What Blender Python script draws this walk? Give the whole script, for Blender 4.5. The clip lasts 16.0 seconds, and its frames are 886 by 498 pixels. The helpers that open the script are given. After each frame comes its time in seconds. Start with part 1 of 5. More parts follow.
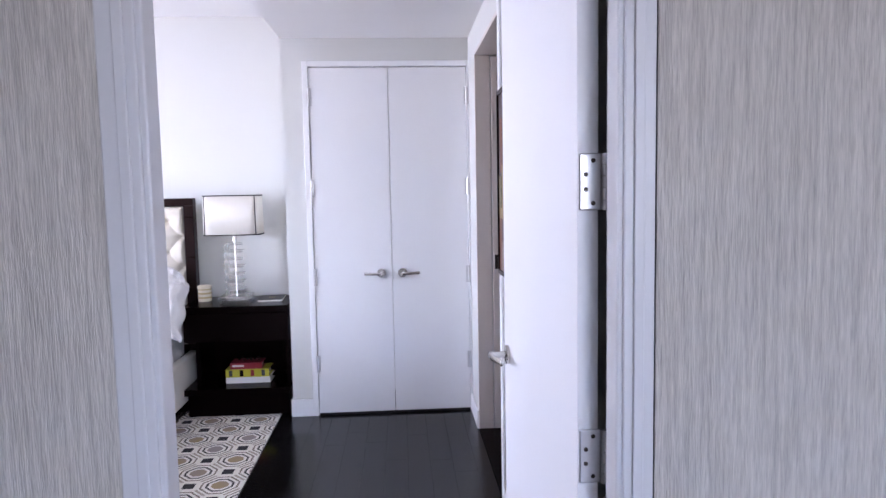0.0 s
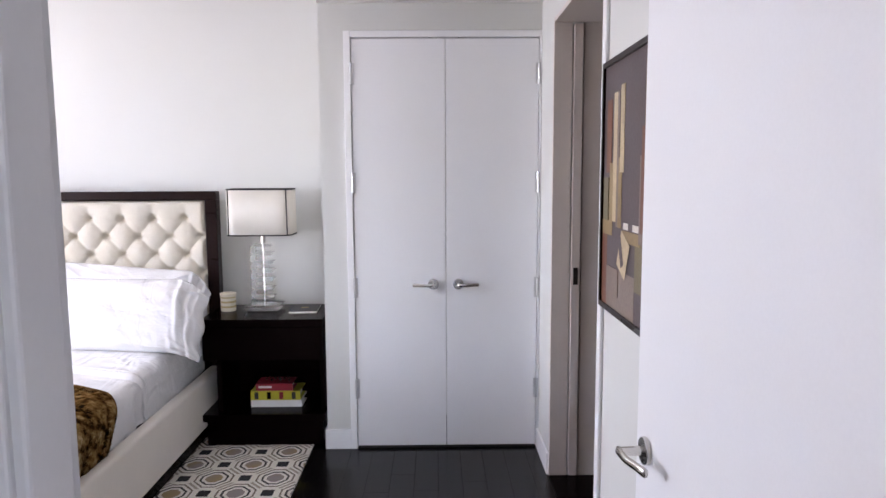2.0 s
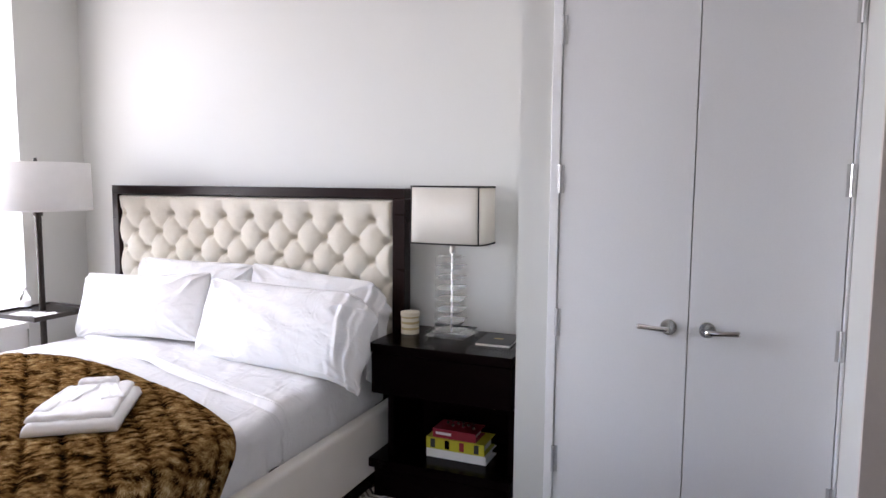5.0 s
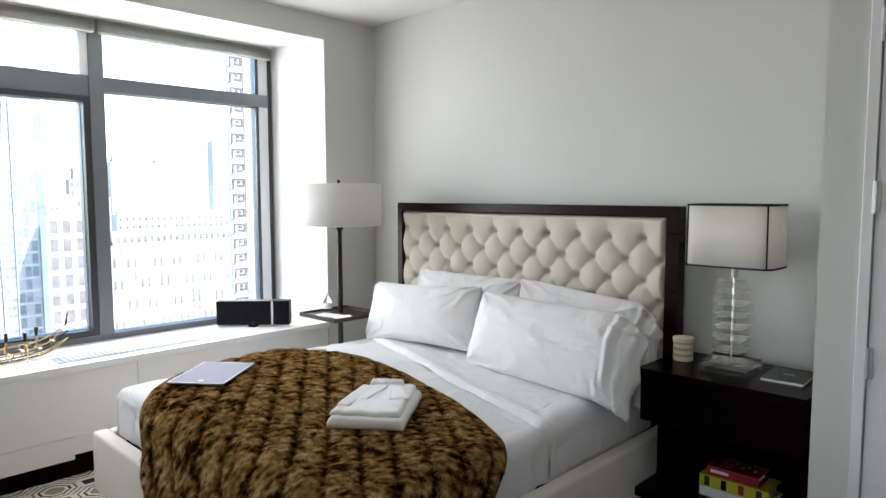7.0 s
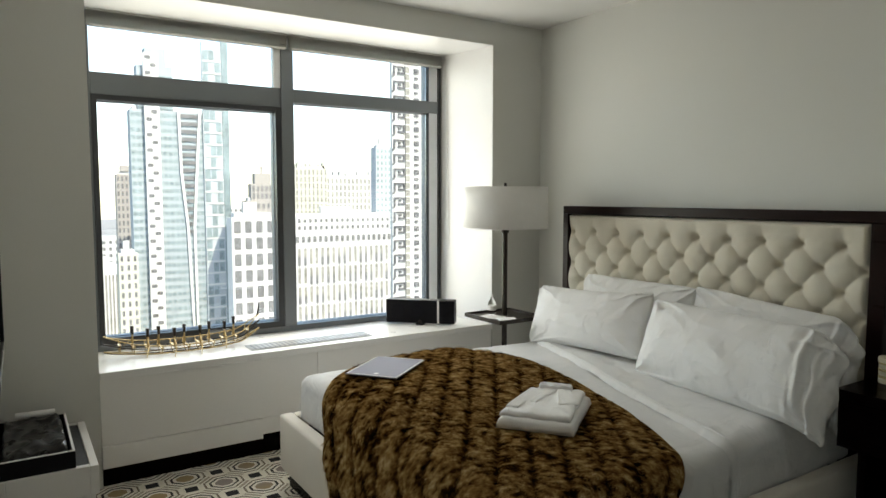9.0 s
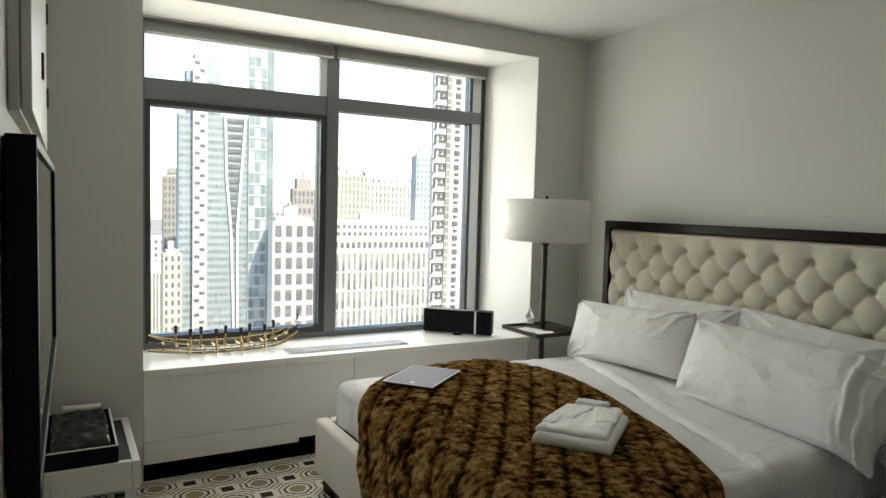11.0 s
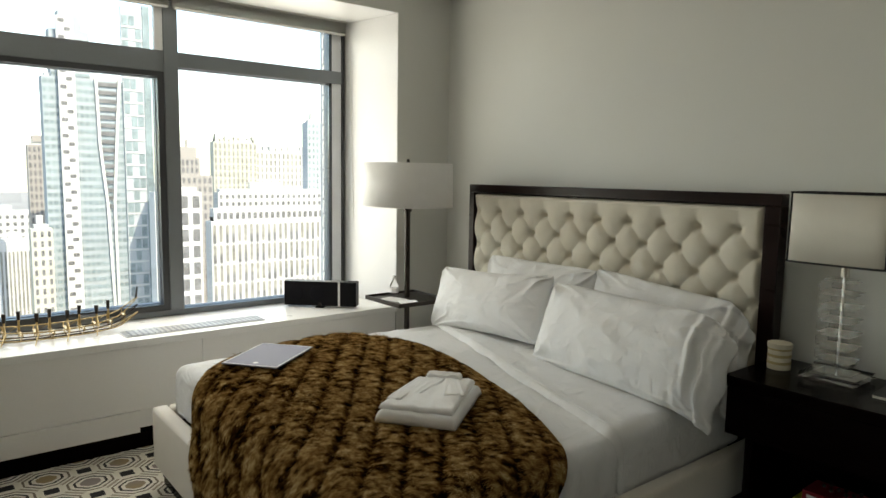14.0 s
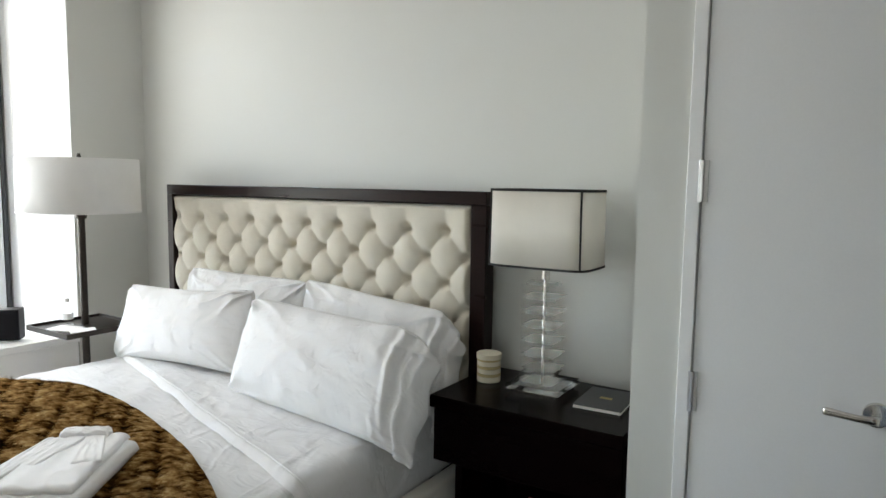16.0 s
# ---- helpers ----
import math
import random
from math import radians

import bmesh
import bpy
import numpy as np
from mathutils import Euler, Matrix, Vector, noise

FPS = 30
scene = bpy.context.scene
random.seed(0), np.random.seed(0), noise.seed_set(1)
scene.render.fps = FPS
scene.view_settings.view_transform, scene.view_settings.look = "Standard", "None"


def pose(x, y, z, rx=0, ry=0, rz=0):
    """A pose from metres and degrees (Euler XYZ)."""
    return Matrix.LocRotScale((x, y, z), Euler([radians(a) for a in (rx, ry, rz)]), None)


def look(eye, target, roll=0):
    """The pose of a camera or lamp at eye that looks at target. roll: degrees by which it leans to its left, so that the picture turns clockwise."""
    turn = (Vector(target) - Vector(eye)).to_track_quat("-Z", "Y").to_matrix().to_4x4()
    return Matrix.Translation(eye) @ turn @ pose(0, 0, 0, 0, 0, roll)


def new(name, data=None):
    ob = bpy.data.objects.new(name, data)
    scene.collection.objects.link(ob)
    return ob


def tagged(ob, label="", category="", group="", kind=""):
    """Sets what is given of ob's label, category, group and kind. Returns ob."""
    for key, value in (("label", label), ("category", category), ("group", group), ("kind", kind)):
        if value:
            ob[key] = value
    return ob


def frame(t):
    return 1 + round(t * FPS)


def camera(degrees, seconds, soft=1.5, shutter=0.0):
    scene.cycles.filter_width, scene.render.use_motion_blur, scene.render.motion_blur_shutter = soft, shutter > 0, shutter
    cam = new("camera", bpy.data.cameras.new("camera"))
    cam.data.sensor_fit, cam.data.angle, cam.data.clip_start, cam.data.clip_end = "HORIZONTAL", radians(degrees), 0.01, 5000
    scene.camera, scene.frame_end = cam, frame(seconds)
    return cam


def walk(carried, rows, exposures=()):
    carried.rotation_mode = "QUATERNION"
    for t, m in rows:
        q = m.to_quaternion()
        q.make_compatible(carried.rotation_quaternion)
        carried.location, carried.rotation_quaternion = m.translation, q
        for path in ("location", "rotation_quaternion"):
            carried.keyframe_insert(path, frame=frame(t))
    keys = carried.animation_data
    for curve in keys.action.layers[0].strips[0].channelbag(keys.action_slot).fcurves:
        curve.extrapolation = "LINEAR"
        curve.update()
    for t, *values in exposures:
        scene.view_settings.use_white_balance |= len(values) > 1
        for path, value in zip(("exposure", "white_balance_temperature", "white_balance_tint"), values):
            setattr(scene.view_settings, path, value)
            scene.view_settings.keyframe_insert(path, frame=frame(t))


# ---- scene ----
cam = camera(66.8, 16.0)
PATH = [
    (0, (0.026, -0.355, 1.538), (0.150, 1.634, 1.364), -1.06),
    (0.2, (0.014, -0.298, 1.546), (0.110, 1.694, 1.391), -0.7),
    (0.5, (-0.001, -0.215, 1.557), (0.050, 1.781, 1.440), 0.54),
    (1, (-0.013, -0.025, 1.560), (-0.075, 1.971, 1.427), -0.7),
    (1.5, (-0.039, 0.182, 1.600), (-0.113, 2.171, 1.407), -0.57),
    (2, (-0.096, 0.391, 1.606), (-0.075, 2.379, 1.388), -0.3),
    (2.5, (-0.073, 0.574, 1.568), (-0.077, 2.560, 1.327), -0.35),
    (2.8, (-0.048, 0.675, 1.545), (-0.095, 2.663, 1.328), 0.2),
    (3, (-0.028, 0.762, 1.568), (-0.14, 2.745, 1.335), 0.8),
    (3.2, (-0.017, 0.834, 1.59), (-0.226, 2.811, 1.367), 0.0),
    (5.3, (0.071, 1.471, 1.541), (-0.82, 3.252, 1.359), 0.8),
    (5.5, (0.063, 1.472, 1.552), (-0.925, 3.203, 1.381), 0.8),
    (6, (0.045, 1.45, 1.572), (-1.115, 3.069, 1.395), 0.2),
    (6.5, (0.026, 1.431, 1.579), (-1.262, 2.951, 1.409), -0.2),
    (7, (0.004, 1.416, 1.586), (-1.384, 2.846, 1.418), -0.1),
    (7.5, (-0.008, 1.402, 1.585), (-1.516, 2.705, 1.419), -0.4),
    (8, (-0.021, 1.378, 1.577), (-1.597, 2.598, 1.409), -0.1),
    (8.5, (-0.033, 1.355, 1.579), (-1.663, 2.502, 1.416), 0.1),
    (9, (-0.04, 1.351, 1.581), (-1.716, 2.43, 1.425), -0.0),
    (9.5, (-0.037, 1.334, 1.586), (-1.741, 2.371, 1.432), 0.4),
    (11.8, (-0.046, 1.345, 1.59), (-1.783, 2.33, 1.475), 1.9),
    (12, (-0.033, 1.352, 1.593), (-1.757, 2.359, 1.478), 1.8),
    (12.5, (-0.01, 1.375, 1.587), (-1.709, 2.423, 1.47), 1.5),
    (13, (0.016, 1.438, 1.583), (-1.675, 2.495, 1.432), 1.5),
    (13.5, (-0.012, 1.531, 1.566), (-1.647, 2.667, 1.368), 1.7),
    (14, (-0.093, 1.645, 1.576), (-1.649, 2.882, 1.356), 0.9),
    (14.5, (-0.158, 1.776, 1.573), (-1.583, 3.162, 1.356), 0.5),
    (15, (-0.169, 1.907, 1.568), (-1.432, 3.439, 1.328), 0.5),
    (15.5, (-0.158, 2.083, 1.562), (-1.34, 3.68, 1.329), 0.3),
    (16, (-0.148, 2.239, 1.557), (-1.224, 3.913, 1.355), 0.8),
]
EXPOSURES = [
    (0.0, 4.15, 5750, 29), (1.0, 3.93, 6300, 25), (3.0, 3.82, 6300, 25), (5.3, 3.5, 6350, 22), (6.5, 3.11, 6400, 15),
    (7.5, 2.6, 6600, 7), (8.5, 2.15, 7100, 4), (9.5, 2.12, 7300, 4), (12.0, 2.01, 7550, 4), (13.5, 2.06, 7600, 4),
    (14.5, 2.28, 7400, 5), (15.2, 2.64, 7000, 7), (16.0, 3.04, 6600, 8),
]
walk(cam, [(t, look(eye, target, roll)) for t, eye, target, roll in PATH], EXPOSURES)

# ---- world and light ----
SUN_EL, SUN_AZ = radians(52), radians(62)
world = bpy.data.worlds.new("world")
world.use_nodes = True
scene.world = world
wn = world.node_tree.nodes
sky = wn.new("ShaderNodeTexSky")
sky.sky_type, sky.sun_disc = "NISHITA", False
sky.sun_elevation, sky.sun_rotation = SUN_EL, SUN_AZ
sky.dust_density, sky.air_density = 0.8, 1.0
wn["Background"].inputs["Strength"].default_value = 0.15
world.node_tree.links.new(sky.outputs[0], wn["Background"].inputs["Color"])

sun = new("sun", bpy.data.lights.new("sun", "SUN"))
sun.data.energy, sun.data.angle, sun.data.color = 2.6, radians(0.5), (1.0, 0.95, 0.86)
to_sun = Vector((math.sin(SUN_AZ) * math.cos(SUN_EL), math.cos(SUN_AZ) * math.cos(SUN_EL), math.sin(SUN_EL)))
sun.matrix_basis = look(to_sun * 50, (0, 0, 0))


def area(name, eye, target, sx, sy, watts, color):
    lamp = new(name, bpy.data.lights.new(name, "AREA"))
    lamp.data.shape, lamp.data.size, lamp.data.size_y = "RECTANGLE", sx, sy
    lamp.data.energy, lamp.data.color = watts, color
    lamp.matrix_basis = look(eye, target)
    return lamp


# area lamps added: sky stand-in at the window, fill at a made-up hall opening
area("window_daylight", (-4.475, 2.98, 1.64), (0, 2.98, 1.64), 2.35, 1.85, 8.1, (1.0, 0.985, 0.96))
area("hall_fill", (1.75, -4.15, 1.5), (1.2, 0, 1.4), 1.4, 2.0, 3.1, (1.0, 0.98, 0.95))


# ---- materials ----
def mat(name, color, rough=0.5, metal=0.0, var=0.06, scale=6.0, fine=120.0, bump=0.05, stretch=(1, 1, 1), spec=0.5, sheen=0.0, rough_var=0.08, random=0.0):
    """A principled surface with broad blotches and fine grain, and a little relief."""
    m = bpy.data.materials.new(name)
    m.use_nodes = True
    t, n = m.node_tree, m.node_tree.nodes
    p = n["Principled BSDF"]
    co = n.new("ShaderNodeTexCoord")
    mp = n.new("ShaderNodeMapping")
    mp.inputs["Scale"].default_value = stretch
    t.links.new(co.outputs["Object"], mp.inputs["Vector"])
    a, b = n.new("ShaderNodeTexNoise"), n.new("ShaderNodeTexNoise")
    a.inputs["Scale"].default_value, a.inputs["Detail"].default_value = scale, 4
    b.inputs["Scale"].default_value, b.inputs["Detail"].default_value = fine, 3
    for q in (a, b):
        t.links.new(mp.outputs[0], q.inputs["Vector"])
    add = n.new("ShaderNodeMath")
    add.operation = "ADD"
    t.links.new(a.outputs["Fac"], add.inputs[0])
    t.links.new(b.outputs["Fac"], add.inputs[1])
    last = add.outputs[0]
    if random:
        info = n.new("ShaderNodeObjectInfo")
        mr = n.new("ShaderNodeMath")
        mr.operation, mr.inputs[1].default_value = "MULTIPLY_ADD", random
        t.links.new(info.outputs["Random"], mr.inputs[0])
        t.links.new(last, mr.inputs[2])
        last = mr.outputs[0]
    ramp = n.new("ShaderNodeMapRange")
    ramp.inputs["From Min"].default_value, ramp.inputs["From Max"].default_value = 0.6, 1.4 + random
    ramp.inputs["To Min"].default_value, ramp.inputs["To Max"].default_value = 1 - var, 1 + var
    t.links.new(last, ramp.inputs["Value"])
    mul = n.new("ShaderNodeVectorMath")
    mul.operation = "SCALE"
    mul.inputs[0].default_value = color
    t.links.new(ramp.outputs[0], mul.inputs["Scale"])
    t.links.new(mul.outputs[0], p.inputs["Base Color"])
    rr = n.new("ShaderNodeMapRange")
    rr.inputs["To Min"].default_value, rr.inputs["To Max"].default_value = max(0, rough - rough_var), min(1, rough + rough_var)
    t.links.new(a.outputs["Fac"], rr.inputs["Value"])
    t.links.new(rr.outputs[0], p.inputs["Roughness"])
    p.inputs["Metallic"].default_value, p.inputs["Specular IOR Level"].default_value = metal, spec
    p.inputs["Sheen Weight"].default_value = sheen
    if bump:
        bp = n.new("ShaderNodeBump")
        bp.inputs["Strength"].default_value, bp.inputs["Distance"].default_value = bump, 0.004
        t.links.new(add.outputs[0], bp.inputs["Height"])
        t.links.new(bp.outputs[0], p.inputs["Normal"])
    return m


def glass(name, color=(1, 1, 1), rough=0.0, ior=1.45):
    m = bpy.data.materials.new(name)
    m.use_nodes = True
    p = m.node_tree.nodes["Principled BSDF"]
    p.inputs["Base Color"].default_value = (*color, 1)
    p.inputs["Transmission Weight"].default_value = 1
    p.inputs["Roughness"].default_value, p.inputs["IOR"].default_value = rough, ior
    return m


WALL = mat("wall_paint", (0.63, 0.63, 0.597), 0.6, var=0.025, scale=1.3, fine=260, bump=0.06)
CEIL = mat("ceiling_paint", (0.80, 0.795, 0.785), 0.8, var=0.02, scale=1.0, fine=200, bump=0.05)
TRIM = mat("trim_paint", (0.82, 0.82, 0.82), 0.35, var=0.02, scale=3, fine=90, bump=0.03)
DOOR = mat("door_paint", (0.80, 0.80, 0.805), 0.38, var=0.02, scale=2, fine=150, bump=0.04)
PAPER = mat("grasscloth", (0.54, 0.505, 0.455), 0.85, var=0.30, scale=34, fine=150, bump=1.0, stretch=(3.0, 3.0, 0.16))
FRAME = mat("grey_frame_paint", (0.60, 0.595, 0.60), 0.4, var=0.02, scale=3, fine=90, bump=0.03)
TAUPE = mat("taupe_paint", (0.62, 0.55, 0.50), 0.5, var=0.03, scale=3, fine=90, bump=0.03)
FLOOR = mat("dark_floor", (0.009, 0.008, 0.0085), 0.13, spec=0.26, var=0.3, scale=2.0, fine=28, bump=0.10, stretch=(9, 0.7, 1), random=0.3)
FLOOR_GAP = mat("floor_gap", (0.006, 0.005, 0.005), 0.6, bump=0)
ESPRESSO = mat("espresso_wood", (0.0030, 0.0013, 0.0014), 0.2, spec=0.05, var=0.35, scale=3, fine=40, bump=0.06, stretch=(1, 6, 6))
WALNUT = mat("dark_walnut", (0.011, 0.0045, 0.004), 0.3, spec=0.14, var=0.4, scale=3, fine=40, bump=0.06, stretch=(1, 6, 6))
BLACK = mat("black_plastic", (0.004, 0.004, 0.006), 0.45, spec=0.12, var=0.1, bump=0.02)
GAP = mat("dark_gap", (0.010, 0.010, 0.010), 0.8, bump=0)
CHROME = mat("satin_nickel", (0.62, 0.60, 0.57), 0.22, metal=1.0, var=0.04, scale=20, bump=0.02)
STEEL = mat("hinge_steel", (0.60, 0.60, 0.61), 0.32, metal=1.0, var=0.05, scale=30, bump=0.03)
LINEN = mat("cream_linen", (0.61, 0.57, 0.48), 0.85, var=0.07, scale=8, fine=420, bump=0.25, sheen=0.2)
RAIL = mat("cream_upholstery", (0.73, 0.69, 0.62), 0.8, var=0.05, scale=6, fine=420, bump=0.2, sheen=0.2)
SHEET = mat("white_sheet", (0.74, 0.74, 0.74), 0.75, var=0.02, scale=5, fine=300, bump=0.12, sheen=0.15)


def creased(m, scale, depth):
    """Adds soft creases, as in slept-on cotton, to a cloth."""
    t, n = m.node_tree, m.node_tree.nodes
    p = n["Principled BSDF"]
    co = n.new("ShaderNodeTexCoord")
    last = p.inputs["Normal"].links[0].from_socket
    for sc, stretch, d in ((scale, (1.0, 0.55, 0.8), depth), (scale * 2.3, (0.5, 1.0, 0.7), depth * 0.4)):
        mp = n.new("ShaderNodeMapping")
        mp.inputs["Scale"].default_value = stretch
        mp.inputs["Rotation"].default_value = (0, 0, 0.5 * sc)
        t.links.new(co.outputs["Object"], mp.inputs[0])
        nz = n.new("ShaderNodeTexNoise")
        nz.inputs["Scale"].default_value, nz.inputs["Detail"].default_value, nz.inputs["Distortion"].default_value = sc, 2, 1.1
        t.links.new(mp.outputs[0], nz.inputs["Vector"])
        a = n.new("ShaderNodeMath")
        a.operation, a.inputs[1].default_value = "SUBTRACT", 0.5
        t.links.new(nz.outputs["Fac"], a.inputs[0])
        b = n.new("ShaderNodeMath")
        b.operation = "ABSOLUTE"
        t.links.new(a.outputs[0], b.inputs[0])
        r = n.new("ShaderNodeMapRange")
        r.interpolation_type = "SMOOTHSTEP"
        r.inputs["From Max"].default_value = 0.15
        r.inputs["To Min"].default_value, r.inputs["To Max"].default_value = 1, 0
        t.links.new(b.outputs[0], r.inputs["Value"])
        bp = n.new("ShaderNodeBump")
        bp.inputs["Strength"].default_value, bp.inputs["Distance"].default_value = 0.7, d
        t.links.new(r.outputs[0], bp.inputs["Height"])
        t.links.new(last, bp.inputs["Normal"])
        last = bp.outputs[0]
    t.links.new(last, p.inputs["Normal"])


PILLOWCASE = mat("white_pillowcase", (0.78, 0.78, 0.78), 0.75, var=0.02, scale=5, fine=300, bump=0.12, sheen=0.15)
creased(SHEET, 5.0, 0.0046)
creased(PILLOWCASE, 7.0, 0.0022)
TOWEL = mat("white_terry", (0.95, 0.95, 0.95), 0.95, var=0.03, scale=30, fine=420, bump=0.4, sheen=0.3)
SHADE = mat("cream_shade", (0.78, 0.74, 0.66), 0.8, var=0.03, scale=20, fine=500, bump=0.15)
SHADEW = mat("white_shade", (0.80, 0.79, 0.77), 0.8, var=0.03, scale=20, fine=500, bump=0.15)
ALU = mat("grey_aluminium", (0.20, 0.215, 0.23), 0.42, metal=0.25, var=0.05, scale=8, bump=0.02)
# pale jamb metal, lightened further because the window lamp does not reach it
ALUP = mat("pale_lifted_aluminium", (0.74, 0.76, 0.78), 0.4, metal=0.0, var=0.05, scale=8, bump=0.02)
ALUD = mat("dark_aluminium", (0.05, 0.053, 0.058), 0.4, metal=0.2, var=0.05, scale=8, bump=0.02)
GASKET = mat("black_gasket", (0.012, 0.012, 0.012), 0.6, bump=0)
STONE = mat("white_sill", (0.88, 0.875, 0.86), 0.3, var=0.03, scale=4, fine=60, bump=0.02)
CABIN = mat("convector_paint", (0.88, 0.87, 0.85), 0.45, var=0.02, scale=3, bump=0.03)
GRILLE = mat("grille_metal", (0.42, 0.42, 0.42), 0.4, metal=0.6, var=0.05, bump=0.02)
BLIND = mat("blind_slat", (0.82, 0.81, 0.78), 0.5, var=0.04, bump=0.02)
bn, bl = BLIND.node_tree.nodes, BLIND.node_tree.links
glow, both = bn.new("ShaderNodeBsdfTranslucent"), bn.new("ShaderNodeMixShader")
glow.inputs["Color"].default_value, both.inputs[0].default_value = (0.85, 0.84, 0.80, 1), 0.45
bl.new(bn["Principled BSDF"].outputs[0], both.inputs[1])
bl.new(glow.outputs[0], both.inputs[2])
bl.new(both.outputs[0], bn["Material Output"].inputs["Surface"])
BRASS = mat("aged_brass", (0.42, 0.31, 0.15), 0.4, metal=1.0, var=0.2, scale=30, bump=0.1)
BRONZE = mat("dark_bronze", (0.03, 0.024, 0.02), 0.4, metal=0.6, var=0.2, bump=0.05)
WAX = mat("cream_wax", (0.72, 0.66, 0.52), 0.6, var=0.05, bump=0.05)
WAXBAND = mat("ochre_band", (0.50, 0.40, 0.20), 0.6, var=0.08, bump=0.05)
RED = mat("red_cover", (0.26, 0.015, 0.03), 0.4, var=0.1, bump=0.02)
YELLOW = mat("yellow_cover", (0.50, 0.46, 0.03), 0.4, var=0.08, bump=0.02)
WHITEC = mat("white_cover", (0.78, 0.77, 0.76), 0.5, var=0.04, bump=0.02)
PAGES = mat("page_edges", (0.80, 0.78, 0.72), 0.8, var=0.08, scale=2, fine=300, bump=0.3, stretch=(1, 1, 40))
COVER = mat("dark_cover", (0.030, 0.030, 0.032), 0.45, var=0.1, bump=0.05)
CARD = mat("pale_card", (0.30, 0.30, 0.37), 0.6, spec=0.1, var=0.04, scale=5, bump=0.02)
GOLD = mat("gold_print", (0.50, 0.38, 0.14), 0.4, metal=0.7, bump=0)
GREYTOP = mat("grey_leather", (0.03, 0.032, 0.035), 0.6, spec=0.3, var=0.1, fine=300, bump=0.2)
LEATHER = mat("black_leather", (0.004, 0.004, 0.005), 0.28, spec=0.5, var=0.2, scale=12, fine=200, bump=0.1)
COVERDARK = mat("speaker_cloth", (0.006, 0.006, 0.009), 0.7, spec=0.1, var=0.1, bump=0.1)
LACQUER = mat("white_lacquer", (0.70, 0.69, 0.67), 0.35, var=0.02, bump=0.02)
PANE = glass("window_glass")
CRYSTAL = glass("crystal", (0.995, 1.0, 1.0), 0.0, 1.06)
SCREEN = mat("tv_screen", (0.008, 0.008, 0.009), 0.05, var=0.05, bump=0, rough_var=0.02)


def rug_material():
    """Woven octagons in a chequer with small dark squares, ringed in cream and dark lines."""
    m = bpy.data.materials.new("woven_rug")
    m.use_nodes = True
    t, n = m.node_tree, m.node_tree.nodes
    p = n["Principled BSDF"]

    def math_(op, a, b=None, c=None):
        q = n.new("ShaderNodeMath")
        q.operation = op
        for i, v in enumerate((a, b, c)):
            if v is None:
                continue
            if isinstance(v, (int, float)):
                q.inputs[i].default_value = v
            else:
                t.links.new(v, q.inputs[i])
        return q.outputs[0]

    co = n.new("ShaderNodeTexCoord")
    nz = n.new("ShaderNodeTexNoise")
    nz.inputs["Scale"].default_value = 90
    t.links.new(co.outputs["Object"], nz.inputs["Vector"])
    sep = n.new("ShaderNodeSeparateXYZ")
    t.links.new(co.outputs["Object"], sep.inputs[0])
    wob = math_("MULTIPLY_ADD", nz.outputs["Fac"], 0.05, -0.025)
    u = math_("ADD", math_("DIVIDE", math_("ADD", sep.outputs[0], 1.443), 0.162), wob)
    v = math_("ADD", math_("DIVIDE", math_("ADD", sep.outputs[1], -4.161), 0.171), wob)
    # chequer coordinates: octagons where the rounded sum is odd
    s, d = math_("MULTIPLY", math_("ADD", u, v), 0.5), math_("MULTIPLY", math_("SUBTRACT", u, v), 0.5)

    def local(off):
        ss = math_("SUBTRACT", math_("FRACT", math_("ADD", math_("ADD", s, off), 0.5)), 0.5)
        dd = math_("SUBTRACT", math_("FRACT", math_("ADD", math_("ADD", d, off), 0.5)), 0.5)
        x, y = math_("ABSOLUTE", math_("ADD", ss, dd)), math_("ABSOLUTE", math_("SUBTRACT", ss, dd))
        return x, y

    ox, oy = local(0.5)
    qx, qy = local(0.0)
    octo = math_("MAXIMUM", math_("MAXIMUM", ox, oy), math_("MULTIPLY", math_("ADD", ox, oy), 0.74))
    square = math_("MAXIMUM", qx, qy)
    ramp = n.new("ShaderNodeValToRGB")
    ramp.color_ramp.interpolation = "CONSTANT"
    tones = [(0.0, (0.36, 0.31, 0.24)), (0.27, (0.92, 0.88, 0.79)), (0.37, (0.06, 0.055, 0.05)), (0.445, (0.92, 0.88, 0.79)),
             (0.55, (0.24, 0.20, 0.15)), (0.61, (0.92, 0.88, 0.79)), (0.69, (0.48, 0.42, 0.34)), (0.77, (0.80, 0.76, 0.67))]
    e = ramp.color_ramp.elements
    while len(e) < len(tones):
        e.new(0.99)
    for el, (pos, c) in zip(e, tones):
        el.position, el.color = pos, (*c, 1)
    t.links.new(octo, ramp.inputs[0])
    # the middles of the octagons differ in dye, from ochre to mauve grey
    dye = n.new("ShaderNodeTexNoise")
    dye.inputs["Scale"].default_value, dye.inputs["Detail"].default_value = 3.1, 0
    t.links.new(co.outputs["Object"], dye.inputs["Vector"])
    hue = n.new("ShaderNodeValToRGB")
    hue.color_ramp.elements[0].position, hue.color_ramp.elements[0].color = 0.4, (0.40, 0.30, 0.16, 1)
    hue.color_ramp.elements[1].position, hue.color_ramp.elements[1].color = 0.6, (0.34, 0.29, 0.27, 1)
    t.links.new(dye.outputs["Fac"], hue.inputs[0])
    heart = n.new("ShaderNodeMix")
    heart.data_type = "RGBA"
    t.links.new(math_("LESS_THAN", octo, 0.27), heart.inputs[0])
    t.links.new(ramp.outputs[0], heart.inputs[6])
    t.links.new(hue.outputs[0], heart.inputs[7])
    border = n.new("ShaderNodeMix")
    border.data_type = "RGBA"
